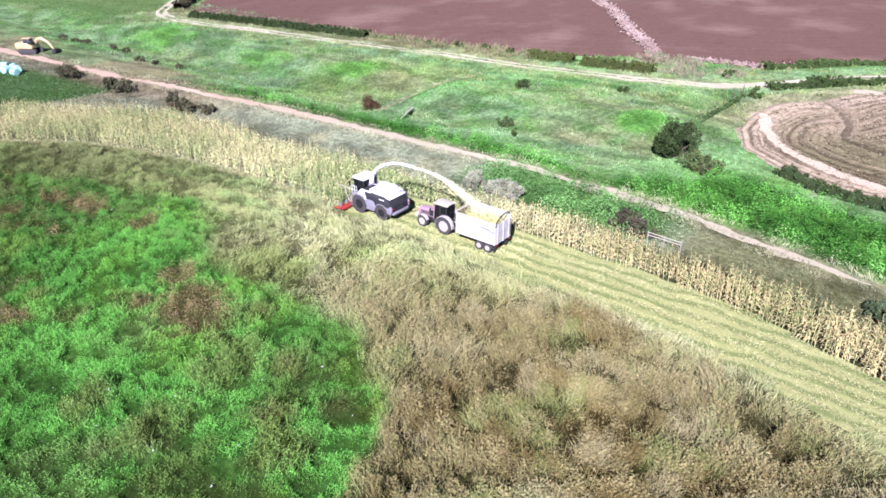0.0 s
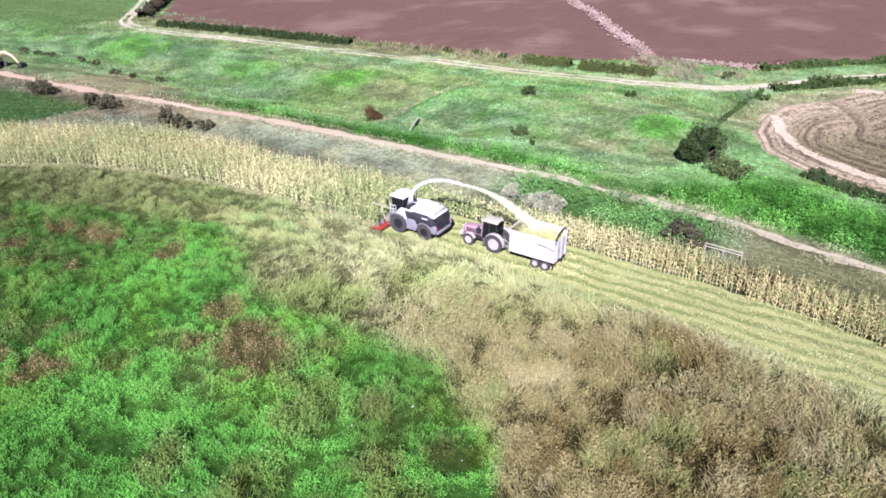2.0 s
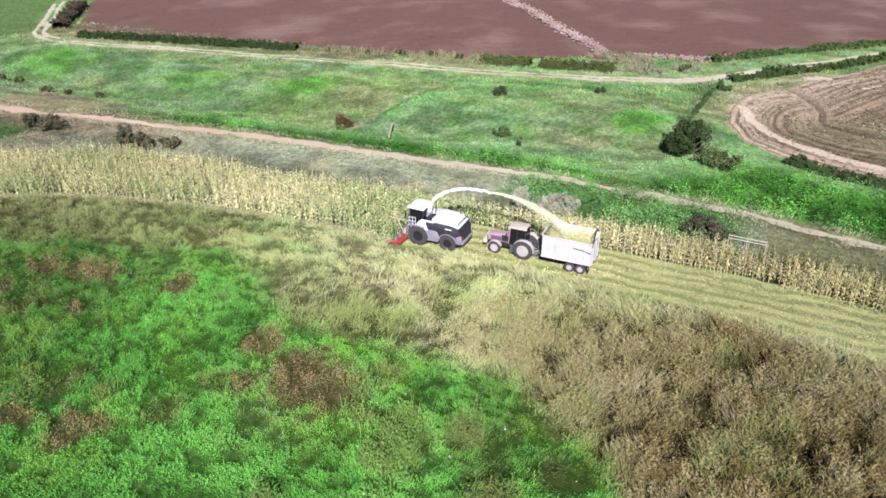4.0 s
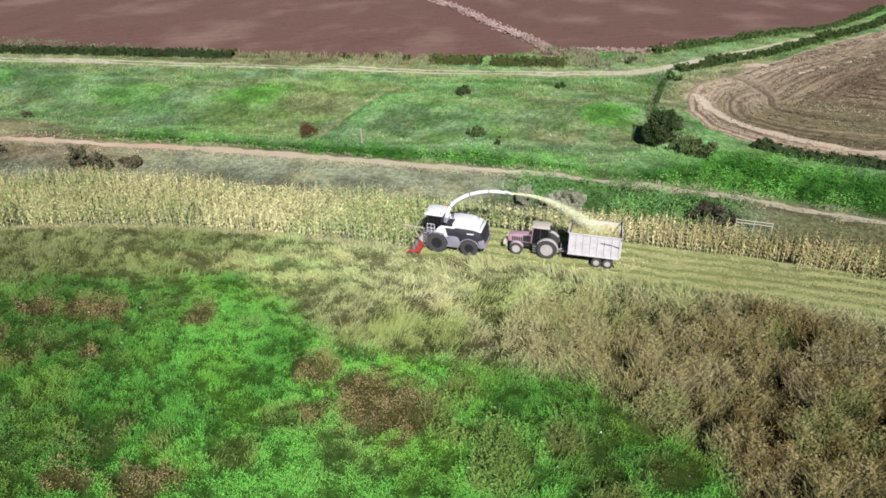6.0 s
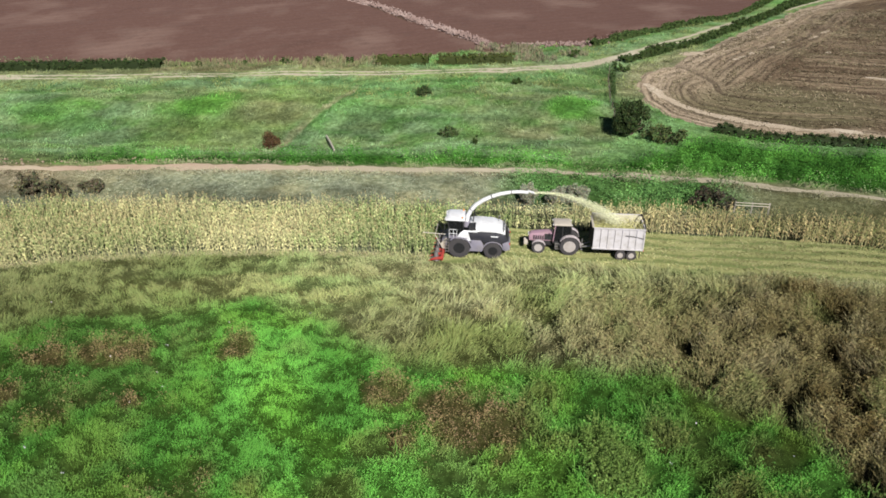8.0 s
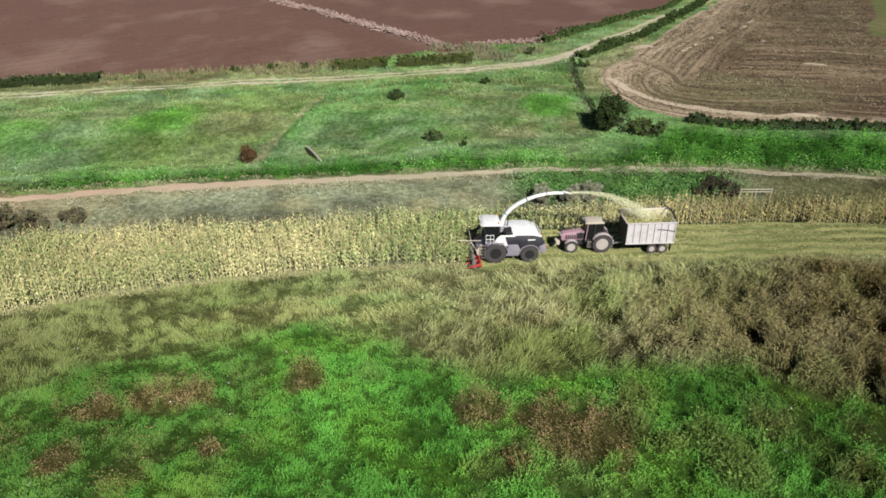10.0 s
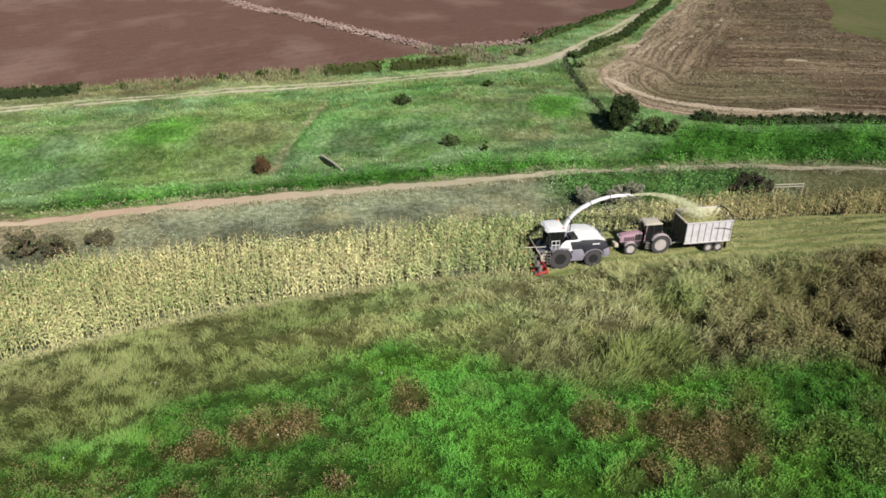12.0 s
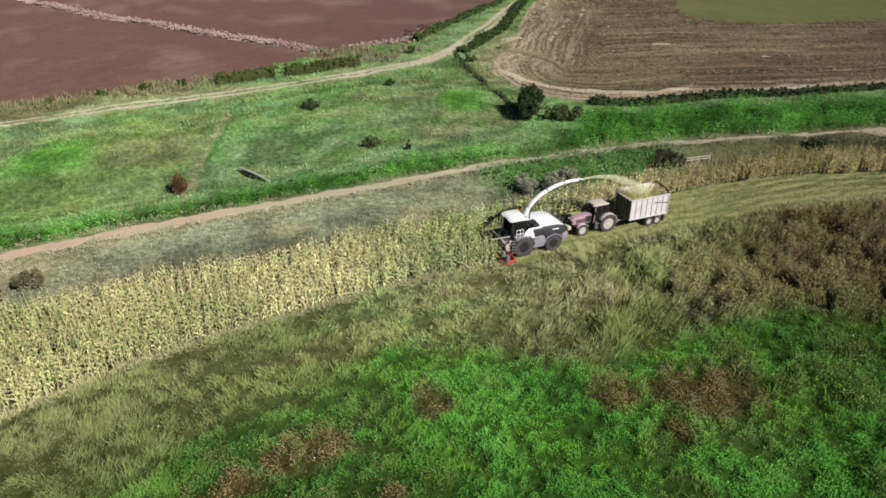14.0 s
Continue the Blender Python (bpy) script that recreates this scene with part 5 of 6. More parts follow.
        bmesh.ops.create_cone(t, cap_ends=True, segments=20, radius1=0.44, radius2=0.40, depth=0.10, matrix=Matrix.Translation((-3.78, y, 0.26)))
        add(bm, t)
        t = bmesh.new()
        bmesh.ops.create_cone(t, cap_ends=True, segments=14, radius1=0.24, radius2=0.15, depth=0.65, matrix=Matrix.Translation((-3.78, y, 0.62)))
        add(bm, t)
        for q in range(12):
            a = 2 * math.pi * q / 12
            box(bm, -3.78 + 0.45 * math.cos(a) - 0.04, -3.78 + 0.45 * math.cos(a) + 0.04, y + 0.45 * math.sin(a) - 0.04, y + 0.45 * math.sin(a) + 0.04, 0.24, 0.29, 0)
        part("cutting_drum", bm, STEEL, header, "worn steel cutting drum", True)
    for k in range(7):
        y = -2.46 + 0.82 * k
        bm = bmesh.new()
        rod(bm, [(-3.2, y, 0.55), (-3.9, y, 0.42), (-4.45, y, 0.2)], 0.1, 8, [0.17, 0.13, 0.03], 1.0)
        part("crop_divider", bm, HEADER_RED, header, "", True)
    bm = bmesh.new()
    rod(bm, [(-3.25, -1.3, 0.9), (-3.75, -1.3, 1.8), (-3.95, -1.1, 2.1), (-3.95, 1.1, 2.1), (-3.75, 1.3, 1.8), (-3.25, 1.3, 0.9)], 0.035, 8)
    part("push_bar", bm, CREAM, header, "pale tubular push bar", True)
    bm = bmesh.new()
    rod(bm, [(-2.75, -0.9, 2.1), (-3.9, -1.1, 2.25), (-4.75, -1.2, 2.35)], 0.035, 6)
    part("feeler_bar", bm, CREAM, hv, "thin pale rod", True)
    header.location.x += 0.3
    return hv


forage_harvester()


# ---- tractor ----
def tractor():
    tr = base("tractor", 5.7, 3.75, "faded red tractor with a cream roof and pale wheels", "tractor")
    for x, r, w, y in ((1.3, 0.90, 0.50, 0.83), (-1.47, 0.60, 0.38, 0.74)):
        for s in (-1, 1):
            wheel(tr, x, s * y, r, w, RIM_PALE, 0.60, 16, s, hub_mat=HUB_GREY, hub_share=0.24)
    bm = bmesh.new()
    box(bm, -2.1, 1.6, -0.26, 0.26, 0.55, 1.1, 0.05)
    rod(bm, [(-1.47, -0.7, 0.6), (-1.47, 0.7, 0.6)], 0.09, 8)
    rod(bm, [(1.3, -0.7, 0.9), (1.3, 0.7, 0.9)], 0.15, 10)
    part("chassis", bm, BLACK_PART, tr, "", True)
    bm = bmesh.new()
    slab(bm, [(-2.32, 1.05), (-2.36, 1.55), (-2.2, 1.74), (-1.2, 1.86), (-0.25, 1.95), (-0.22, 1.08)], -0.38, 0.38, 0.06)
    hood = part("hood", bm, FADED_RED, tr, "faded red bonnet", True)
    bm = bmesh.new()
    box(bm, -2.40, -2.33, -0.27, 0.27, 1.1, 1.5, 0.015)
    part("grille", bm, BLACK_PART, hood)
    for s in (-1, 1):
        lamp_on(hood, -2.38, s * 0.22, 1.6, 0.075, "headlight")
        bm = bmesh.new()
        for k in range(5):
            box(bm, -1.95 + 0.2 * k, -1.82 + 0.2 * k, s * 0.39 - 0.012, s * 0.39 + 0.012, 1.2, 1.6, 0.005)
        part("side_vent", bm, BLACK_PART, hood)
    for s in (-1, 1):
        bm = bmesh.new()
        box(bm, -0.95, -0.28, s * 0.41 - 0.02, s * 0.41 + 0.02, 1.2, 1.8, 0.01)
        part("side_cover", bm, BLACK_PART, hood)
    bm = bmesh.new()
    rod(bm, [(-0.9, 0.3, 1.85), (-0.9, 0.3, 2.45), (-0.84, 0.3, 2.7)], 0.045, 8)
    part("exhaust", bm, BLACK_PART, tr, "", True)
    bm = bmesh.new()
    for k in range(6):
        box(bm, -2.78, -2.42, -0.36 + 0.12 * k, -0.26 + 0.12 * k, 0.62, 0.98, 0.03)
    part("front_weights", bm, CREAM, tr, "pale front weights", True)
    bm = bmesh.new()
    box(bm, -0.2, 1.45, -0.62, 0.62, 0.95, 1.25, 0.04)
    cab = part("cab", bm, BLACK_PART, tr, "", True)
    for x, xt in ((-0.18, -0.05), (0.62, 0.62), (1.42, 1.36)):
        for s in (-1, 1):
            bm = bmesh.new()
            rod(bm, [(x, s * 0.68, 1.2), (xt, s * 0.66, 2.74)], 0.045, 8)
            part("cab_pillar", bm, FADED_RED if x < 0 else BLACK_PART, cab, "", True)
    pane(cab, [(-0.17, -0.64, 1.5), (-0.17, 0.64, 1.5), (-0.05, 0.62, 2.70), (-0.05, -0.62, 2.70)], "windscreen")
    pane(cab, [(1.42, -0.64, 1.5), (1.42, 0.64, 1.5), (1.36, 0.62, 2.70), (1.36, -0.62, 2.70)], "rear_window")
    for s in (-1, 1):
        pane(cab, [(-0.12, s * 0.68, 1.28), (0.58, s * 0.68, 1.28), (0.58, s * 0.66, 2.70), (-0.01, s * 0.66, 2.70)], "cab_door")
        pane(cab, [(0.66, s * 0.68, 1.75), (1.38, s * 0.68, 1.75), (1.33, s * 0.66, 2.70), (0.66, s * 0.66, 2.70)], "side_window")
        fender(tr, 1.3, 0.90, 0.97, -5, 150, -1.05 if s < 0 else 0.62, -0.62 if s < 0 else 1.05, LILAC_GREY)
        fender(tr, -1.47, 0.60, 0.66, 20, 150, s * 0.74 - 0.2, s * 0.74 + 0.2, LILAC_GREY, thick=0.03)
        bm = bmesh.new()
        for k in range(3):
            box(bm, 0.0, 0.4, s * 0.72 - 0.14, s * 0.72 + 0.14, 0.5 + 0.25 * k, 0.54 + 0.25 * k, 0.01)
        box(bm, 0.02, 0.06, s * 0.70 - 0.02, s * 0.70 + 0.02, 0.5, 1.1, 0.005)
        part("step", bm, STEEL, tr)
        lamp_on(cab, -0.25, s * 0.5, 2.80, 0.07)
        lamp_on(cab, 1.41, s * 0.5, 2.80, 0.07)
        lamp_on(tr, 1.75, s * 0.95, 1.55, 0.06, "tail_light", TAIL_RED)
        bm = bmesh.new()
        rod(bm, [(-0.1, s * 0.68, 2.3), (-0.3, s * 1.0, 2.3)], 0.018, 6)
        box(bm, -0.34, -0.29, s * 1.0 - 0.1, s * 1.0 + 0.1, 2.08, 2.4, 0.02)
        part("mirror", bm, BLACK_PART, cab, "", True)
    bm = bmesh.new()
    slab(bm, [(-0.22, 2.74), (-0.24, 2.84), (-0.10, 2.92), (1.20, 2.92), (1.40, 2.84), (1.38, 2.74)], -0.66, 0.66, 0.05)
    part("cab_roof", bm, CREAM, cab, "cream cab roof", True)
    bm = bmesh.new()
    box(bm, 0.6, 1.1, -0.25, 0.25, 1.25, 1.6, 0.07)
    box(bm, 1.0, 1.15, -0.25, 0.25, 1.55, 2.1, 0.06)
    part("seat", bm, BLACK_PART, cab, "", True)
    bm = bmesh.new()
    rod(bm, [(-0.1, 0, 1.3), (0.22, 0, 1.85)], 0.03, 6)
    turned(bm, [(0.17, -0.015), (0.19, 0.0), (0.17, 0.015)], 0.25, 0, 1.88, 14)
    part("steering_wheel", bm, BLACK_PART, cab, "", True)
    bm = bmesh.new()
    rod(bm, [(1.6, 0, 0.6), (2.25, 0, 0.52)], 0.06, 8)
    for s in (-1, 1):
        rod(bm, [(1.5, s * 0.35, 1.0), (2.2, s * 0.42, 0.6)], 0.035, 6)
        rod(bm, [(1.55, s * 0.35, 1.35), (1.95, s * 0.4, 0.75)], 0.025, 6)
    part("linkage", bm, STEEL, tr, "", True)
    return tr


tractor()


# ---- silage trailer ----
def silage_trailer():
    tl = base("silage_trailer", 11.15, 3.4, "dirty white ribbed silage trailer hitched behind a tractor", "trailer")
    x0, x1, z0, z1 = -2.22, 2.2, 1.12, 3.18
    bm = bmesh.new()
    box(bm, x0, x1, -1.18, 1.18, z0, z0 + 0.12, 0.02)
    part("floor", bm, STEEL, tl)
    for s in (-1, 1):
        top = z1 if s < 0 else z1 + 0.26
        bm = bmesh.new()
        box(bm, x0, x1, s * 1.20 - 0.025, s * 1.20 + 0.025, z0, top, 0.008)
        wall = part("side_wall", bm, TRAILER_PAINT if s < 0 else TRAILER_INSIDE, tl, "dirty white steel side" if s < 0 else "taller cream stained steel side")
        for k in range(8):
            x = x0 + 0.06 + (x1 - x0 - 0.12) * k / 7
            bm = bmesh.new()
            box(bm, x - 0.045, x + 0.045, s * 1.225, s * 1.295, z0 - 0.02, z1 - 0.03, 0.012)
            part("rib", bm, TRAILER_PAINT, wall)
        for z in (z0 + 0.04, top - 0.02):
            bm = bmesh.new()
            box(bm, x0 - 0.03, x1 + 0.03, s * 1.24 - 0.06, s * 1.24 + 0.06, z - 0.055, z + 0.055, 0.015)
            part("rail", bm, TRAILER_PAINT, wall)
        bm = bmesh.new()
        rod(bm, [(0.55, s * 1.31, 2.55), (1.4, s * 1.31, 2.48), (2.15, s * 1.31, 2.30)], 0.028, 6)
        part("tailgate_ram", bm, BLACK_PART, wall, "", True)
    bm = bmesh.new()
    box(bm, x0 - 0.03, x0 + 0.03, -1.17, 1.17, z0, z1, 0.01)
    front = part("front_wall", bm, SHADED_FRONT, tl, "front wall with shade put into its dark paint")
    for k in range(4):
        bm = bmesh.new()
        box(bm, x0 - 0.1, x0 - 0.03, -0.95 + 0.6 * k, -0.86 + 0.6 * k, z0, z1, 0.01)
        part("rib", bm, SHADED_FRONT, front)
    bm = bmesh.new()
    box(bm, x0 - 0.16, x0 + 0.02, -1.2, 1.2, z1 - 0.01, z1 + 0.10, 0.03)
    part("rail", bm, CREAM, front)
    bm = bmesh.new()
    box(bm, x1 - 0.02, x1 + 0.03, -1.15, 1.15, z0, z1 - 0.1, 0.01)
    gate = part("tailgate", bm, TRAILER_PAINT, tl, "ribbed tailgate under an arched bar")
    for k in range(3):
        bm = bmesh.new()
        box(bm, x1 + 0.03, x1 + 0.10, -0.95 + 0.9 * k, -0.85 + 0.9 * k, z0, z1 - 0.1, 0.012)
        part("rib", bm, TRAILER_PAINT, gate)
    bm = bmesh.new()
    rod(bm, [(x1 - 0.05, 1.2, z1 + 0.2), (x1 - 0.15, 0.9, z1 + 0.48), (x1 - 0.12, 0.2, z1 + 0.52), (x1 - 0.05, -0.6, z1 + 0.38), (x1, -1.15, z1 + 0.08), (x1, -1.22, z1 - 0.3)], 0.06, 8)
    part("arched_bar", bm, BLACK_PART, gate, "dark arched bar", True)
    bm = bmesh.new()
    for s in (-1, 1):
        box(bm, x0 - 0.1, x1 - 0.1, s * 0.42 - 0.07, s * 0.42 + 0.07, 0.86, 1.11, 0.02)
    for k in range(5):
        x = x0 + 0.3 + 0.9 * k
        box(bm, x - 0.05, x + 0.05, -0.9, 0.9, 1.0, 1.1, 0.015)
    part("chassis", bm, STEEL, tl, "", True)
    for x in (0.32, 1.28):
        bm = bmesh.new()
        rod(bm, [(x, -0.95, 0.5), (x, 0.95, 0.5)], 0.07, 8)
        box(bm, x - 0.4, x + 0.4, -0.6, -0.5, 0.58, 0.72, 0.02)
        box(bm, x - 0.4, x + 0.4, 0.5, 0.6, 0.58, 0.72, 0.02)
        part("axle", bm, BLACK_PART, tl, "", True)
        for s in (-1, 1):
            wheel(tl, x, s * 0.96, 0.48, 0.36, RIM_PALE, 0.52, 0, s, hub_mat=BLACK_PART)
    bm = bmesh.new()
    for s in (-1, 1):
        rod(bm, [(x0, s * 0.42, 0.95), (x0 - 1.1, s * 0.12, 0.66), (x0 - 1.65, 0, 0.56)], 0.075, 8)
    part("drawbar", bm, STEEL, tl, "", True)
    bm = bmesh.new()
    rod(bm, [(x0 - 0.75, 0.35, 1.25), (x0 - 0.75, 0.35, 0.2)], 0.05, 8)
    box(bm, x0 - 0.87, x0 - 0.63, 0.23, 0.47, 0.14, 0.2, 0.01)
    part("jack_leg", bm, STEEL, tl, "", True)
    for s in (-1, 1):
        lamp_on(tl, x1 + 0.08, s * 1.0, 0.98, 0.07, "tail_light", TAIL_RED)
        bm = bmesh.new()
        box(bm, x1 - 0.22, x1 - 0.19, s * 0.96 - 0.2, s * 0.96 + 0.2, 0.25, 0.95, 0.01)
        part("mudflap", bm, RUBBER, tl)
    return tl


silage_trailer()


# ---- chopped maize: the load and the stream ----
def flakes(name, p, size, colour, label, category, seed):
    """Small tumbling chips at the points p."""
    rng = np.random.default_rng(seed)
    n = len(p)
    a, b = rng.normal(size=(n, 3)), rng.normal(size=(n, 3))
    a /= np.linalg.norm(a, axis=1)[:, None]
    b = np.cross(a, b)
    b /= np.linalg.norm(b, axis=1)[:, None]
    s = size * rng.uniform(0.5, 1.4, (n, 1))
    v = np.stack([p - a * s, p + b * s * 0.6, p + a * s, p - b * s * 0.6], 1).reshape(-1, 3)
    col = np.repeat(colour * rng.uniform(0.75, 1.25, (n, 1)), 4, 0)
    return tagged(link(name, v, np.arange(4 * n).reshape(-1, 4), CHAFF, col), label, category, kind="stuff")


rng = np.random.default_rng(31)
hx, hy = np.meshgrid(np.linspace(-2.17, 2.15, 46), np.linspace(-1.16, 1.16, 26))
hz = 1.25 + 1.55 * (1 - 0.35 * ((hx + 0.1) / 2.2) ** 2) * (1 - 0.25 * (hy / 1.2) ** 2) + (fbm(hx, hy, 0.9, 81) - 0.5) * 0.55 + (fbm(hx, hy, 0.25, 82) - 0.5) * 0.12
GREEN_CHOP = np.array((0.42, 0.42, 0.17))
load = link("chopped_load", np.stack([hx + 11.15, hy + 3.4, hz], -1).reshape(-1, 3), grid_faces(46, 26), CHAFF, np.broadcast_to(GREEN_CHOP, (hx.size, 3)) * rng.uniform(0.8, 1.2, (hx.size, 1)), smooth=True)
tagged(load, "heap of chopped yellow green maize filling a trailer", "silage", kind="stuff")
s = rng.uniform(0, 1, 16000) ** 0.85
mid = np.stack([3.45 + 7.65 * s, 2.75 + 0.55 * s, 6.02 + 0.55 * s - 3.35 * s * s], 1)
wide = (0.055 + 0.38 * s ** 1.7)[:, None]
flakes("maize_stream", mid + np.clip(rng.normal(size=(16000, 3)), -2.2, 2.2) * wide * np.array((0.8, 0.75, 0.62)), 0.030, np.array((0.74, 0.75, 0.54)), "stream of chopped maize blown from a spout", "silage", 32)
s = rng.uniform(0, 1, 2500)
flakes("loose_chop", np.stack([11.15 + rng.uniform(-2.1, 2.1, 2500), 3.4 + rng.uniform(-1.1, 1.1, 2500), 2.75 + 0.75 * rng.uniform(0, 1, 2500) ** 2.2], 1), 0.05, np.array((0.52, 0.50, 0.24)), "loose chips of maize settling on a load", "silage", 33)


# ---- shrubs, trees and hedges ----
def leaf_cloud(name, centres, radii, per, size, colour, parent, seed, flat=1.0, label="", floor=0.01):
    """Clumps of small leaves round many centres, each leaf a bent four-cornered blade."""
    rng = np.random.default_rng(seed)
    c = np.repeat(centres, per, 0)
    r = np.repeat(radii, per)[:, None]
    n = len(c)
    d = rng.normal(size=(n, 3))
    d /= np.linalg.norm(d, axis=1)[:, None]
    p = c + d * r * rng.uniform(0.35, 1.0, (n, 1)) ** 0.6 * np.array((1, 1, flat))
    a = d + rng.normal(0, 0.8, (n, 3))
    a /= np.linalg.norm(a, axis=1)[:, None]
    b = np.cross(a, rng.normal(size=(n, 3)))
    b /= np.linalg.norm(b, axis=1)[:, None]
    s = size * rng.uniform(0.6, 1.4, (n, 1))
    v = np.stack([p - a * s, p + b * s * 0.55, p + a * s, p - b * s * 0.55], 1).reshape(-1, 3)
    v[:, 2] = np.maximum(v[:, 2], floor)
    tone = np.repeat(rng.uniform(0.65, 1.35, len(centres)), per)[:, None] * rng.uniform(0.8, 1.2, (n, 3))
    ob = link(name, v, np.arange(4 * n).reshape(-1, 4), LEAVES, np.repeat(colour * tone, 4, 0), parent)
    return tagged(ob, label)


def shrub(name, x, y, rx, ry, h, colour, label, category, seed, clumps=36, per=70, leaf=0.11, low=0.12):
    """A shrub or small tree: stems that fork into limbs, and an uneven crown of leaf clumps."""
    rng = np.random.default_rng(seed)
    ob = base(name, x, y, label, category, z=height_at(x, y) - 0.05)
    d = rng.normal(size=(clumps, 3))
    d /= np.linalg.norm(d, axis=1)[:, None]
    reach = rng.uniform(0.55, 0.92, clumps)[:, None]
    wob = 1 + 0.28 * np.sin(2 * np.arctan2(d[:, 1], d[:, 0]) + seed)[:, None]
    c = d * reach * wob * np.array((rx, ry, h * 0.5)) + np.array((0, 0, h * 0.5))
    c[:, 2] = np.clip(c[:, 2], h * low + 0.1, h)
    rad = rng.uniform(0.20, 0.36, clumps) * min(rx, ry, h)
    bm = bmesh.new()
    for k in range(0, clumps, max(1, clumps // 12)):
        e = Vector(c[k])
        m = Vector((e.x * 0.35, e.y * 0.35, e.z * 0.45))
        rod(bm, [(0.04 * rng.normal(), 0.04 * rng.normal(), 0.0), m, e], 0.05, 5, [0.035 * h * 0.5 + 0.03, 0.03 + 0.01 * h, 0.012])
    part("trunk", bm, BARK, ob, "", True)
    leaf_cloud("crown", c, rad, per, leaf, colour, ob, seed + 1)
    return ob


DARK_LEAF, MID_LEAF = np.array((0.044, 0.066, 0.024)), np.array((0.062, 0.100, 0.028))
GREY_LEAF, BROWN_LEAF = np.array((0.28, 0.29, 0.205)), np.array((0.100, 0.070, 0.040))
shrub("tree", 16.8, 36.2, 2.2, 2.0, 4.7, DARK_LEAF, "dark green rounded hawthorn tree on a weedy bank", "tree", 101, 90, 100, 0.13, 0.0)
shrub("shrub", 20.8, 33.8, 2.4, 1.8, 2.0, np.array((0.088, 0.120, 0.044)), "spreading green brown shrub beside a hawthorn", "shrub", 103, 46, 80, 0.13)
shrub("shrub", -11.5, 46.6, 1.6, 1.2, 1.1, DARK_LEAF * 1.2, "small dark green shrub in a meadow", "shrub", 105, 26, 60)
shrub("shrub", -6.9, 34.5, 1.4, 1.1, 1.2, DARK_LEAF * 1.5, "low dark shrub in rough meadow grass", "shrub", 107, 26, 60)


def withered_scrub(line, heights, widths, colour, label, seed):
    """Dead brown scrub that chokes the lower end of a ditch, tapering up its course."""
    rng = np.random.default_rng(seed)
    ob = base("withered_scrub", line[0][0], line[0][1], label, "shrub", z=height_at(*line[0]) - 0.05)
    run = [0.0]
    for p, q in zip(line, line[1:]):
        run.append(run[-1] + math.dist(p, q))
    at = rng.uniform(0, 1, 120) ** 1.5 * run[-1]
    hh, ww = np.interp(at, run, heights), np.interp(at, run, widths)
    off = rng.uniform(-1, 1, 120)
    cx = np.interp(at, run, [p[0] for p in line]) + off * ww * 0.5
    cy = np.interp(at, run, [p[1] for p in line]) + rng.normal(0, 0.12, 120)
    lift = ground_height(cx, cy) - height_at(*line[0]) + 0.05
    c = np.stack([cx - line[0][0], cy - line[0][1], lift + 0.1 + rng.uniform(0, 1, 120) * hh * (1 - 0.5 * off ** 2)], 1)
    bm = bmesh.new()
    for k in range(0, 120, 4):
        e = Vector(c[k])
        foot = Vector((e.x * 0.9, e.y, lift[k] - 0.1))
        rod(bm, [foot, foot.lerp(e, 0.5) + Vector((0.08, 0, 0)), e], 0.03, 4, [0.03, 0.022, 0.01])
    part("stems", bm, BARK, ob, "", True)
    leaf_cloud("dead_leaves", c, np.maximum(0.16, 0.17 * hh) * rng.uniform(0.7, 1.2, 120), 30, 0.085, colour, ob, seed + 1, label="withered red brown leaves", floor=-0.4)
    return ob


withered_scrub([(-30.4, 31.4), (-30.3, 31.9), (-30.1, 32.6), (-29.7, 33.6)], [2.5, 2.3, 1.6, 0.7], [1.0, 0.9, 0.7, 0.5], BROWN_LEAF * np.array((0.95, 0.84, 0.75)), "withered dark brown scrub choking a ditch end", 109)
shrub("grey_shrub", 3.4, 12.7, 1.15, 1.1, 1.9, GREY_LEAF, "dusty grey green shrub behind maize", "shrub", 111, 60, 120, 0.075)
shrub("grey_shrub", 6.5, 12.6, 1.2, 1.1, 2.0, GREY_LEAF, "rounded dusty grey green shrub among dark weeds", "shrub", 113, 60, 120, 0.075)
shrub("grey_shrub", 8.3, 12.4, 1.2, 1.1, 2.1, GREY_LEAF * 0.95, "dusty grey green shrub touching its neighbour behind maize", "shrub", 114, 60, 120, 0.075)
shrub("dark_shrub", 22.0, 12.6, 2.0, 1.4, 2.2, np.array((0.070, 0.062, 0.042)), "dark brown shrub beside a weathered field gate", "shrub", 115, 36, 80, 0.11)
shrub("dark_shrub", 43.0, 11.0, 1.6, 1.3, 1.4, DARK_LEAF * 1.3 + 0.022, "dark shrub by a farm track", "shrub", 117, 34, 70, 0.11)
for i, (x, y, r, hh) in enumerate(((-78.7, 9.7, 2.3, 2.6), (-67.1, 10.5, 1.6, 2.1), (-63, 11, 1.9, 2.1), (-49.4, 10.7, 1.5, 2.4), (-47.0, 10.9, 1.8, 1.8), (-43.4, 12.0, 1.6, 1.1))):
    tagged(shrub("dark_shrub", x, y, r, r * 0.8, hh, np.array((0.098, 0.094, 0.055)), "dark scrubby shrub between maize and a farm track", "shrub", 121 + 2 * i, 30, 70, 0.13), group="shrubs along the track")
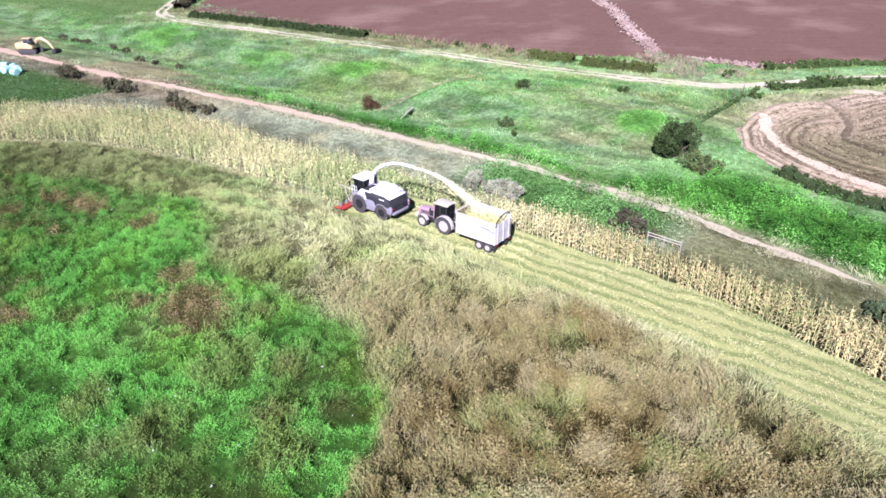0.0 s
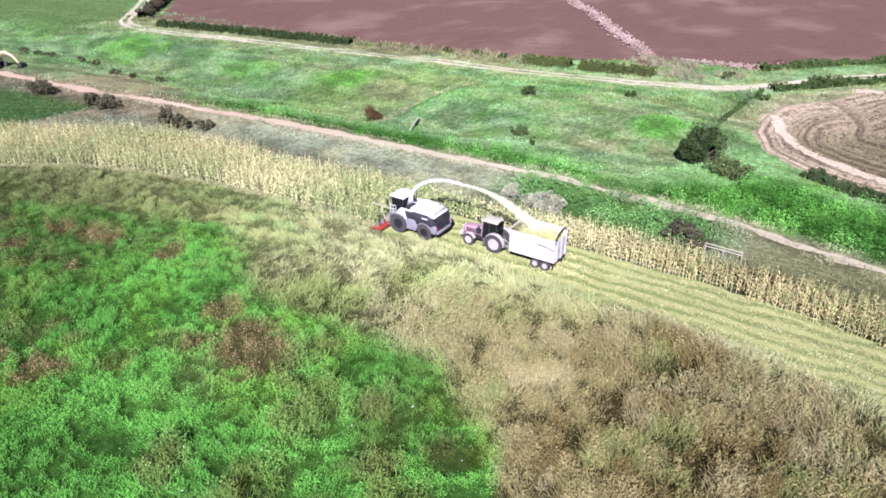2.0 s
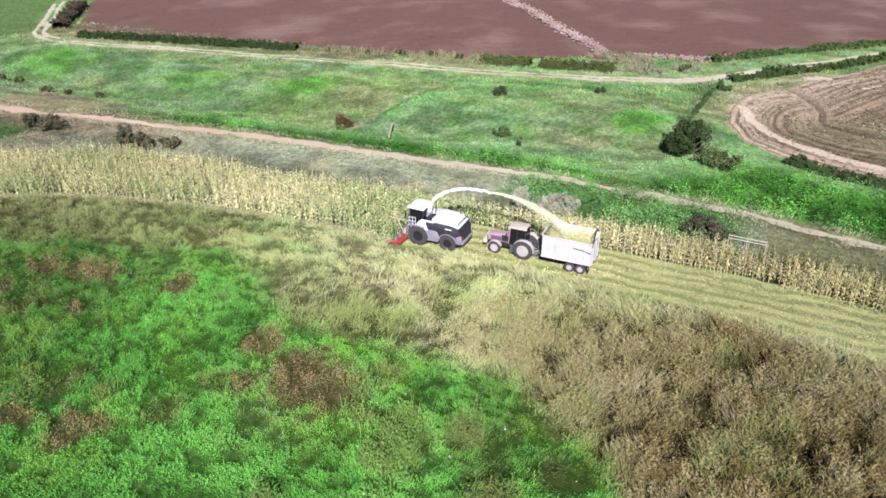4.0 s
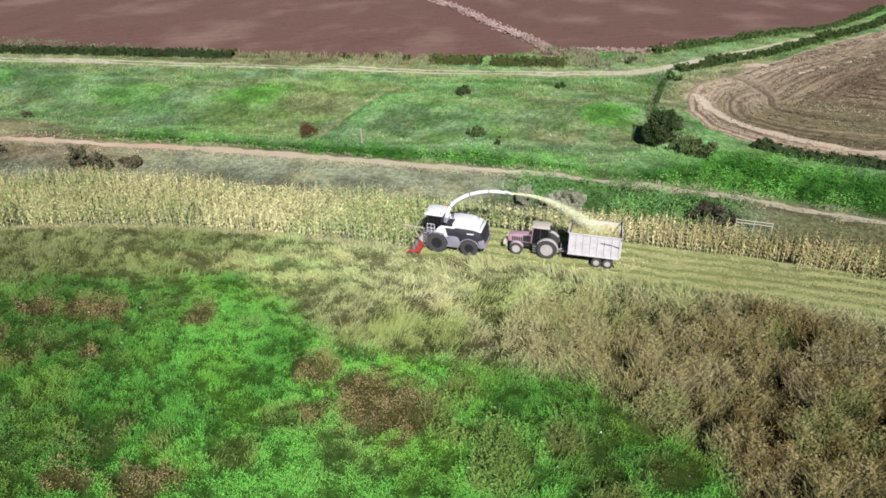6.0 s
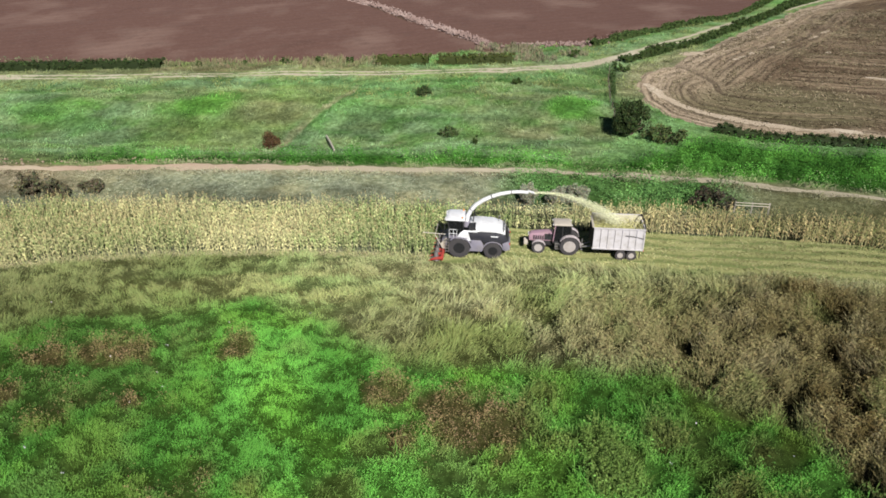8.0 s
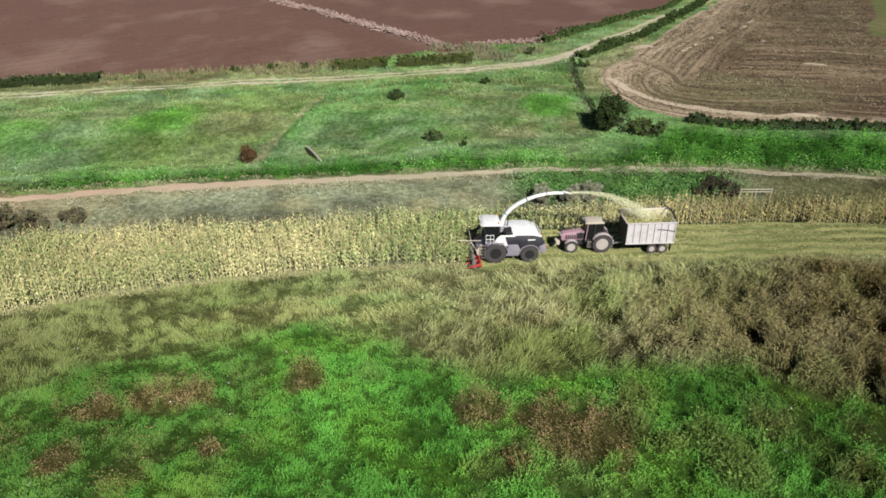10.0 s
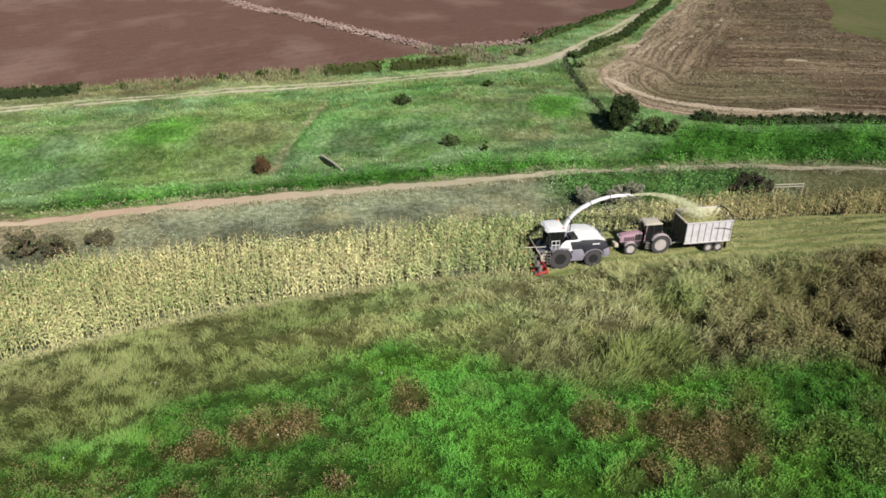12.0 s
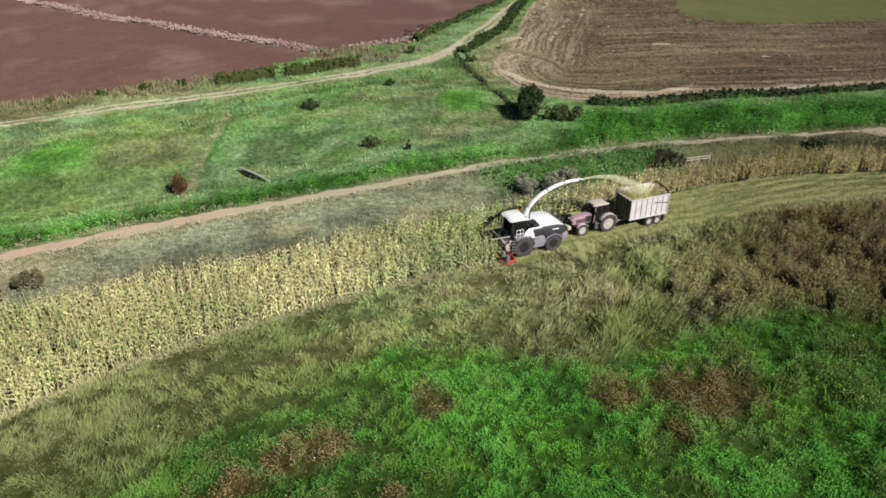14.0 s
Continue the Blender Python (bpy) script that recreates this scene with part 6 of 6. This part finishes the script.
for i, (x, y, r, hh) in enumerate(((-52.7, 63.5, 0.7, 0.8), (-45.5, 65.1, 0.9, 0.9), (-38.3, 66.1, 0.8, 1.0), (-31.9, 66.2, 0.9, 1.1), (-27, 66.7, 0.9, 1.1), (11.7, 70, 0.8, 1.3), (18.8, 60.7, 1.0, 1.2), (-3.1, 31, 0.35, 1.5), (2, 53.2, 0.9, 0.8))):
    tagged(shrub("small_shrub", x, y, r, r, hh, MID_LEAF * 0.75, "small dark green bush in rough grass", "shrub", 141 + 2 * i, 14, 40, 0.13), group="small field shrubs")


for i, (x, y, r, hh) in enumerate(((-112.0, 25.3, 1.3, 1.1), (-109.0, 26.2, 1.0, 0.9), (-106.0, 26.8, 1.3, 1.1), (-98.2, 28.4, 1.3, 1.0), (-94.5, 29.2, 1.3, 1.0), (-81.0, 24.2, 1.2, 0.9), (-77.5, 25.0, 1.0, 0.8), (-72.4, 26.6, 1.0, 0.8))):
    tagged(shrub("scrub_bush", x, y, r, r * 0.8, hh, np.array((0.085, 0.088, 0.045)), "low grey brown scrub bush on worn ground", "shrub", 171 + 2 * i, 14, 40, 0.12), group="scrub by the far track")


def hedge(name, line, width, height, colour, label, seed, gaps=0.0, leaf=0.15, dense=34, rough=0.15):
    """A hedge along a line: a solid core, its leaf colour darkened as inner shade, and leaves over its sides and top.
    """
    rng = np.random.default_rng(seed)
    ob = base(name, line[0][0], line[0][1], label, "hedge", z=height_at(*line[0]))
    pts = []
    for (ax, ay), (bx, by) in zip(line[:-1], line[1:]):
        L = math.hypot(bx - ax, by - ay)
        for s in np.arange(0, L, 0.8):
            pts.append((ax + (bx - ax) * s / L, ay + (by - ay) * s / L, -(by - ay) / L, (bx - ax) / L))
    P = np.array(pts)
    tall = height * (1 - rough + 2 * rough * fbm(P[:, 0], P[:, 1], 3.0, seed)) * (1 - gaps * ramp(vnoise(P[:, 0], P[:, 1], 3.6, seed + 5), 0.5, 0.72))
    rise = ground_height(P[:, 0], P[:, 1]) - height_at(*line[0])
    ring = np.array([(-0.5, -0.15), (-0.47, 0.6), (-0.34, 0.93), (0.0, 1.0), (0.34, 0.93), (0.47, 0.6), (0.5, 0.0)])
    nudge = 1 + (fbm(P[:, 0], P[:, 1], 1.6, seed + 9) - 0.5) * 0.6
    ox = P[:, None, 2] * ring[None, :, 0] * (width * 0.86 * nudge)[:, None]
    oy = P[:, None, 3] * ring[None, :, 0] * (width * 0.86 * nudge)[:, None]
    v = np.stack([P[:, None, 0] + ox - line[0][0], P[:, None, 1] + oy - line[0][1], ring[None, :, 1] * (tall * 0.9)[:, None] + rise[:, None]], -1)
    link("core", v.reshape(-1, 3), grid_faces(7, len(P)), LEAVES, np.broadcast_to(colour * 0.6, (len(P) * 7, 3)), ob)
    c = np.repeat(np.stack([P[:, 0] - line[0][0], P[:, 1] - line[0][1]], 1), 5, 0)
    t5 = np.repeat(tall, 5)
    u = rng.uniform(-1, 1, len(c))
    nx, ny = np.repeat(P[:, 2], 5), np.repeat(P[:, 3], 5)
    g = rng.uniform(0.15, 0.95, len(c))
    out = np.where(rng.uniform(0, 1, len(c)) < 0.45, u, np.sign(u)) * width * 0.45
    up = np.where(np.abs(out) < width * 0.44, 0.95, g) * t5 + np.repeat(rise, 5)
    centres = np.stack([c[:, 0] + nx * out - ny * rng.uniform(-0.4, 0.4, len(c)), c[:, 1] + ny * out + nx * rng.uniform(-0.4, 0.4, len(c)), up], 1)
    keep = t5 > height * 0.35
    leaf_cloud("leaves", centres[keep], np.full(keep.sum(), 0.30) * min(1, height), dense, leaf, colour, ob, seed + 3, floor=-9.0)
    return ob


HEDGE_DARK = np.array((0.050, 0.078, 0.024))
HEDGE_OLIVE = np.array((0.085, 0.105, 0.032))
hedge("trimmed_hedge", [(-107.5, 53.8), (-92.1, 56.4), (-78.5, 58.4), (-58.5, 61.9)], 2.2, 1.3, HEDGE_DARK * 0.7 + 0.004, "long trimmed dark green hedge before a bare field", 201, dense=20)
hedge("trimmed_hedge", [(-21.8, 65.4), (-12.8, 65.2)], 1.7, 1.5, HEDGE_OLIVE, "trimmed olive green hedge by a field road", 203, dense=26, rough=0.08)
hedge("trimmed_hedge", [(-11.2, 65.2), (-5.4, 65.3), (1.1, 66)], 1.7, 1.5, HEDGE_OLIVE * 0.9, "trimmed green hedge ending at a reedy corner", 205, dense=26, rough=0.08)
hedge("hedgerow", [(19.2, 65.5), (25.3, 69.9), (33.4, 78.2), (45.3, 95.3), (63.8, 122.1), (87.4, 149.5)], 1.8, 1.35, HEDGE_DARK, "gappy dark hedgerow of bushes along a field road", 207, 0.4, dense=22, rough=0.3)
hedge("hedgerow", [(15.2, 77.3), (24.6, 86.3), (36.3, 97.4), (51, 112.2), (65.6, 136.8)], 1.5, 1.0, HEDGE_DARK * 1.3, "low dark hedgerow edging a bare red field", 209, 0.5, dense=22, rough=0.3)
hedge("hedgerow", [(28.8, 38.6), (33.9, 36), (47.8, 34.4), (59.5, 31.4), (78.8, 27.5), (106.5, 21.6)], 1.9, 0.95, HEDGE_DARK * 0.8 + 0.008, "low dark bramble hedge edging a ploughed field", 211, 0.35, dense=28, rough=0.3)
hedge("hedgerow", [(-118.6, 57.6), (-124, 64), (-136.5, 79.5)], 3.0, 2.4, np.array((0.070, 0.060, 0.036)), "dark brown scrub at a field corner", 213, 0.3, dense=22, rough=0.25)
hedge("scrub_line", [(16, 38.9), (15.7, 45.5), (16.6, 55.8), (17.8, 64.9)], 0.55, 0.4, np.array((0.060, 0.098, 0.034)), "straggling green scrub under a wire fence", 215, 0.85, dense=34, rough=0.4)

# reeds at the field corner
rx_, ry_, rng = scatter(-5.5, 14, 66.5, 77.5, 3.2, 41)
keep = (area_distance(rx_, ry_, RED_RIGHT) < 0.5) & (line_distance(rx_, ry_, ROAD) > 3.5) & (fbm(rx_, ry_, 4, 42) > 0.42)
rx_, ry_ = rx_[keep], ry_[keep]
blades("reeds", rx_, ry_, ground_height(rx_, ry_), rng.uniform(0.6, 1.2, len(rx_)), np.full(len(rx_), 0.10), np.full(len(rx_), 0.25), 7, blend(np.broadcast_to(np.array((0.17, 0.21, 0.11)), (len(rx_), 3)), np.array((0.27, 0.21, 0.15)), rng.uniform(0, 1, len(rx_))), "pale dry reeds at a field corner", "reeds", seed=43, spread_out=0.35)
rx_, ry_, rng = scatter(-67, -20.5, 62, 69.5, 2.2, 44)
keep = (area_distance(rx_, ry_, RED_LEFT) < 0.6) & (line_distance(rx_, ry_, ROAD) > 3.2) & (fbm(rx_, ry_, 3, 45) > 0.45)
rx_, ry_ = rx_[keep], ry_[keep]
blades("dead_stems", rx_, ry_, ground_height(rx_, ry_), rng.uniform(0.5, 1.2, len(rx_)), np.full(len(rx_), 0.12), np.full(len(rx_), 0.4), 6, blend(np.broadcast_to(np.array((0.15, 0.18, 0.075)), (len(rx_), 3)), np.array((0.25, 0.205, 0.13)), rng.uniform(0, 1, len(rx_))), "dry brown and olive stems beside a bare field", "weeds", seed=46, spread_out=0.4)


# ---- fence, gate, board ----
def fence(line, spacing, height, label):
    foot = height_at(*line[0])
    ob = base("wire_fence", line[0][0], line[0][1], label, "fence", z=foot)
    tops = []
    for (ax, ay), (bx, by) in zip(line[:-1], line[1:]):
        n = max(1, round(math.hypot(bx - ax, by - ay) / spacing))
        for k in range(n):
            x, y = ax + (bx - ax) * k / n - line[0][0], ay + (by - ay) * k / n - line[0][1]
            bm = bmesh.new()
            z = height_at(x + line[0][0], y + line[0][1]) - foot
            rod(bm, [(x, y, z - 0.1), (x + random.uniform(-0.08, 0.08), y, z + height * random.uniform(0.8, 1.05))], 0.05, 6, [0.055, 0.045])
            part("post", bm, BARK, ob, "", True)
            tops.append((x, y, z))
    for z in (0.35, 0.7, 1.05):
        bm = bmesh.new()
        rod(bm, [(x, y, z + foot_z) for x, y, foot_z in tops], 0.008, 4)
        part("wire", bm, STEEL, ob)
    return ob


fence([(15.3, 38.6), (15.1, 45.3), (15.9, 55.7), (17.1, 64.3)], 2.6, 1.45, "old wire fence with grey posts beside a ploughed field")


def field_gate():
    ob = base("field_gate", 23.7, 11.9, "weathered pale rail gate behind maize", "gate", turn=-3, z=height_at(25.2, 11.9))
    for x in (0.0, 1.6, 3.2):
        bm = bmesh.new()
        box(bm, x - 0.05, x + 0.05, -0.05, 0.05, -0.4, 1.16, 0.012)
        part("post", bm, OLD_WOOD, ob)
    for z in (0.80, 1.08):
        bm = bmesh.new()
        box(bm, 0, 3.2, -0.11, -0.07, z - 0.035, z + 0.035, 0.01)
        part("rail", bm, CREAM, ob, "pale weathered rail")
    return ob


field_gate()


def leaning_board():
    ob = base("leaning_board", -22.0, 31.2, "pale beam in long grass, with a dark sheet added as the shade below", "board", turn=-66.6, z=height_at(-22.0, 31.2))
    bm = bmesh.new()
    # dark sheet added in place of the shaded gap under the beam
    slab(bm, [(-3.0, -0.45), (-2.9, 0.45), (-2.0, 0.62), (0.8, 0.70), (2.4, 0.60), (2.6, -0.1), (0.0, -0.35)], -0.05, 0.05, 0.015)
    part("sheet", bm, DARK_PANEL, ob)
    bm = bmesh.new()
    rod(bm, [(-3.3, 0.08, 0.58), (0.0, 0.08, 0.74), (2.9, 0.08, 0.66)], 0.12, 6)
    part("rail", bm, CREAM, ob, "pale edge rail", True)
    return ob


leaning_board()


# ---- far machines ----
def excavator():
    ob = base("excavator", -100.9, 13.9, "pale yellow tracked excavator parked on bare earth", "excavator", turn=30, z=height_at(-100.9, 13.9))
    for s in (-1, 1):
        bm = bmesh.new()
        slab(bm, arc(-1.4, 0.45, 0.45, 90, 270, 7) + arc(1.4, 0.45, 0.45, -90, 90, 7), s * 1.05 - 0.28, s * 1.05 + 0.28, 0.03)
        part("track", bm, RUBBER, ob, "", True)
    bm = bmesh.new()
    box(bm, -0.9, 0.9, -0.8, 0.8, 0.5, 1.0, 0.05)
    part("undercarriage", bm, BLACK_PART, ob, "", True)
    bm = bmesh.new()
    slab(bm, [(-2.2, 1.0), (-2.3, 1.7), (-2.0, 2.05), (0.3, 2.05), (1.1, 1.5), (1.2, 1.0)], -1.25, 1.25, 0.08)
    part("body", bm, YELLOW_PAINT, ob, "yellow engine body", True)
    bm = bmesh.new()
    slab(bm, [(-0.4, 1.9), (-0.4, 2.85), (0.9, 2.85), (1.2, 1.9)], -1.2, -0.2, 0.06)
    part("cab", bm, DARK_PANEL, ob, "dark glazed cab", True)
    bm = bmesh.new()
    box(bm, -0.5, 1.0, -1.25, -0.15, 2.84, 2.94, 0.03)
    part("cab_roof", bm, YELLOW_PAINT, ob, "", True)
    bm = bmesh.new()
    rod(bm, [(0.7, 0.2, 1.5), (1.7, 0.2, 2.6), (2.5, 0.2, 2.75), (3.8, 0.2, 2.0)], 0.25, 6, [0.28, 0.34, 0.32, 0.2])
    part("boom", bm, YELLOW_PAINT, ob, "", True)
    bm = bmesh.new()
    rod(bm, [(3.5, 0.2, 2.25), (4.0, 0.2, 1.7), (4.6, 0.2, 0.7)], 0.2, 6, [0.2, 0.24, 0.14])
    part("dipper_arm", bm, YELLOW_PAINT, ob, "", True)
    bm = bmesh.new()
    slab(bm, [(4.3, 0.9), (4.9, 0.9), (5.2, 0.45), (4.9, 0.03), (4.2, 0.05), (4.5, 0.4)], -0.35, 0.75, 0.02)
    part("bucket", bm, BLACK_PART, ob, "", True)
    return ob


excavator()


def wrapped_bales():
    for i, (x, y, z) in enumerate(((-93.2, 4.6, 0.0), (-91.6, 5.0, 0.0), (-92.3, 6.6, 0.0), (-90.2, 6.4, 0.0), (-88.6, 5.2, 0.0), (-94.6, 6.2, 0.0))):
        ob = base("wrapped_bale", x, y, "pale green plastic wrapped round bale on grass", "bale", "bales on the grass", turn=25 * i, z=height_at(x, y))
        bm = bmesh.new()
        turned(bm, [(0.02, -0.62), (0.56, -0.60), (0.64, -0.5), (0.65, 0.0), (0.64, 0.5), (0.56, 0.60), (0.02, 0.62)], 0, 0, 0.66, 24)
        part("wrap", bm, WRAP, ob, "", True)


wrapped_bales()
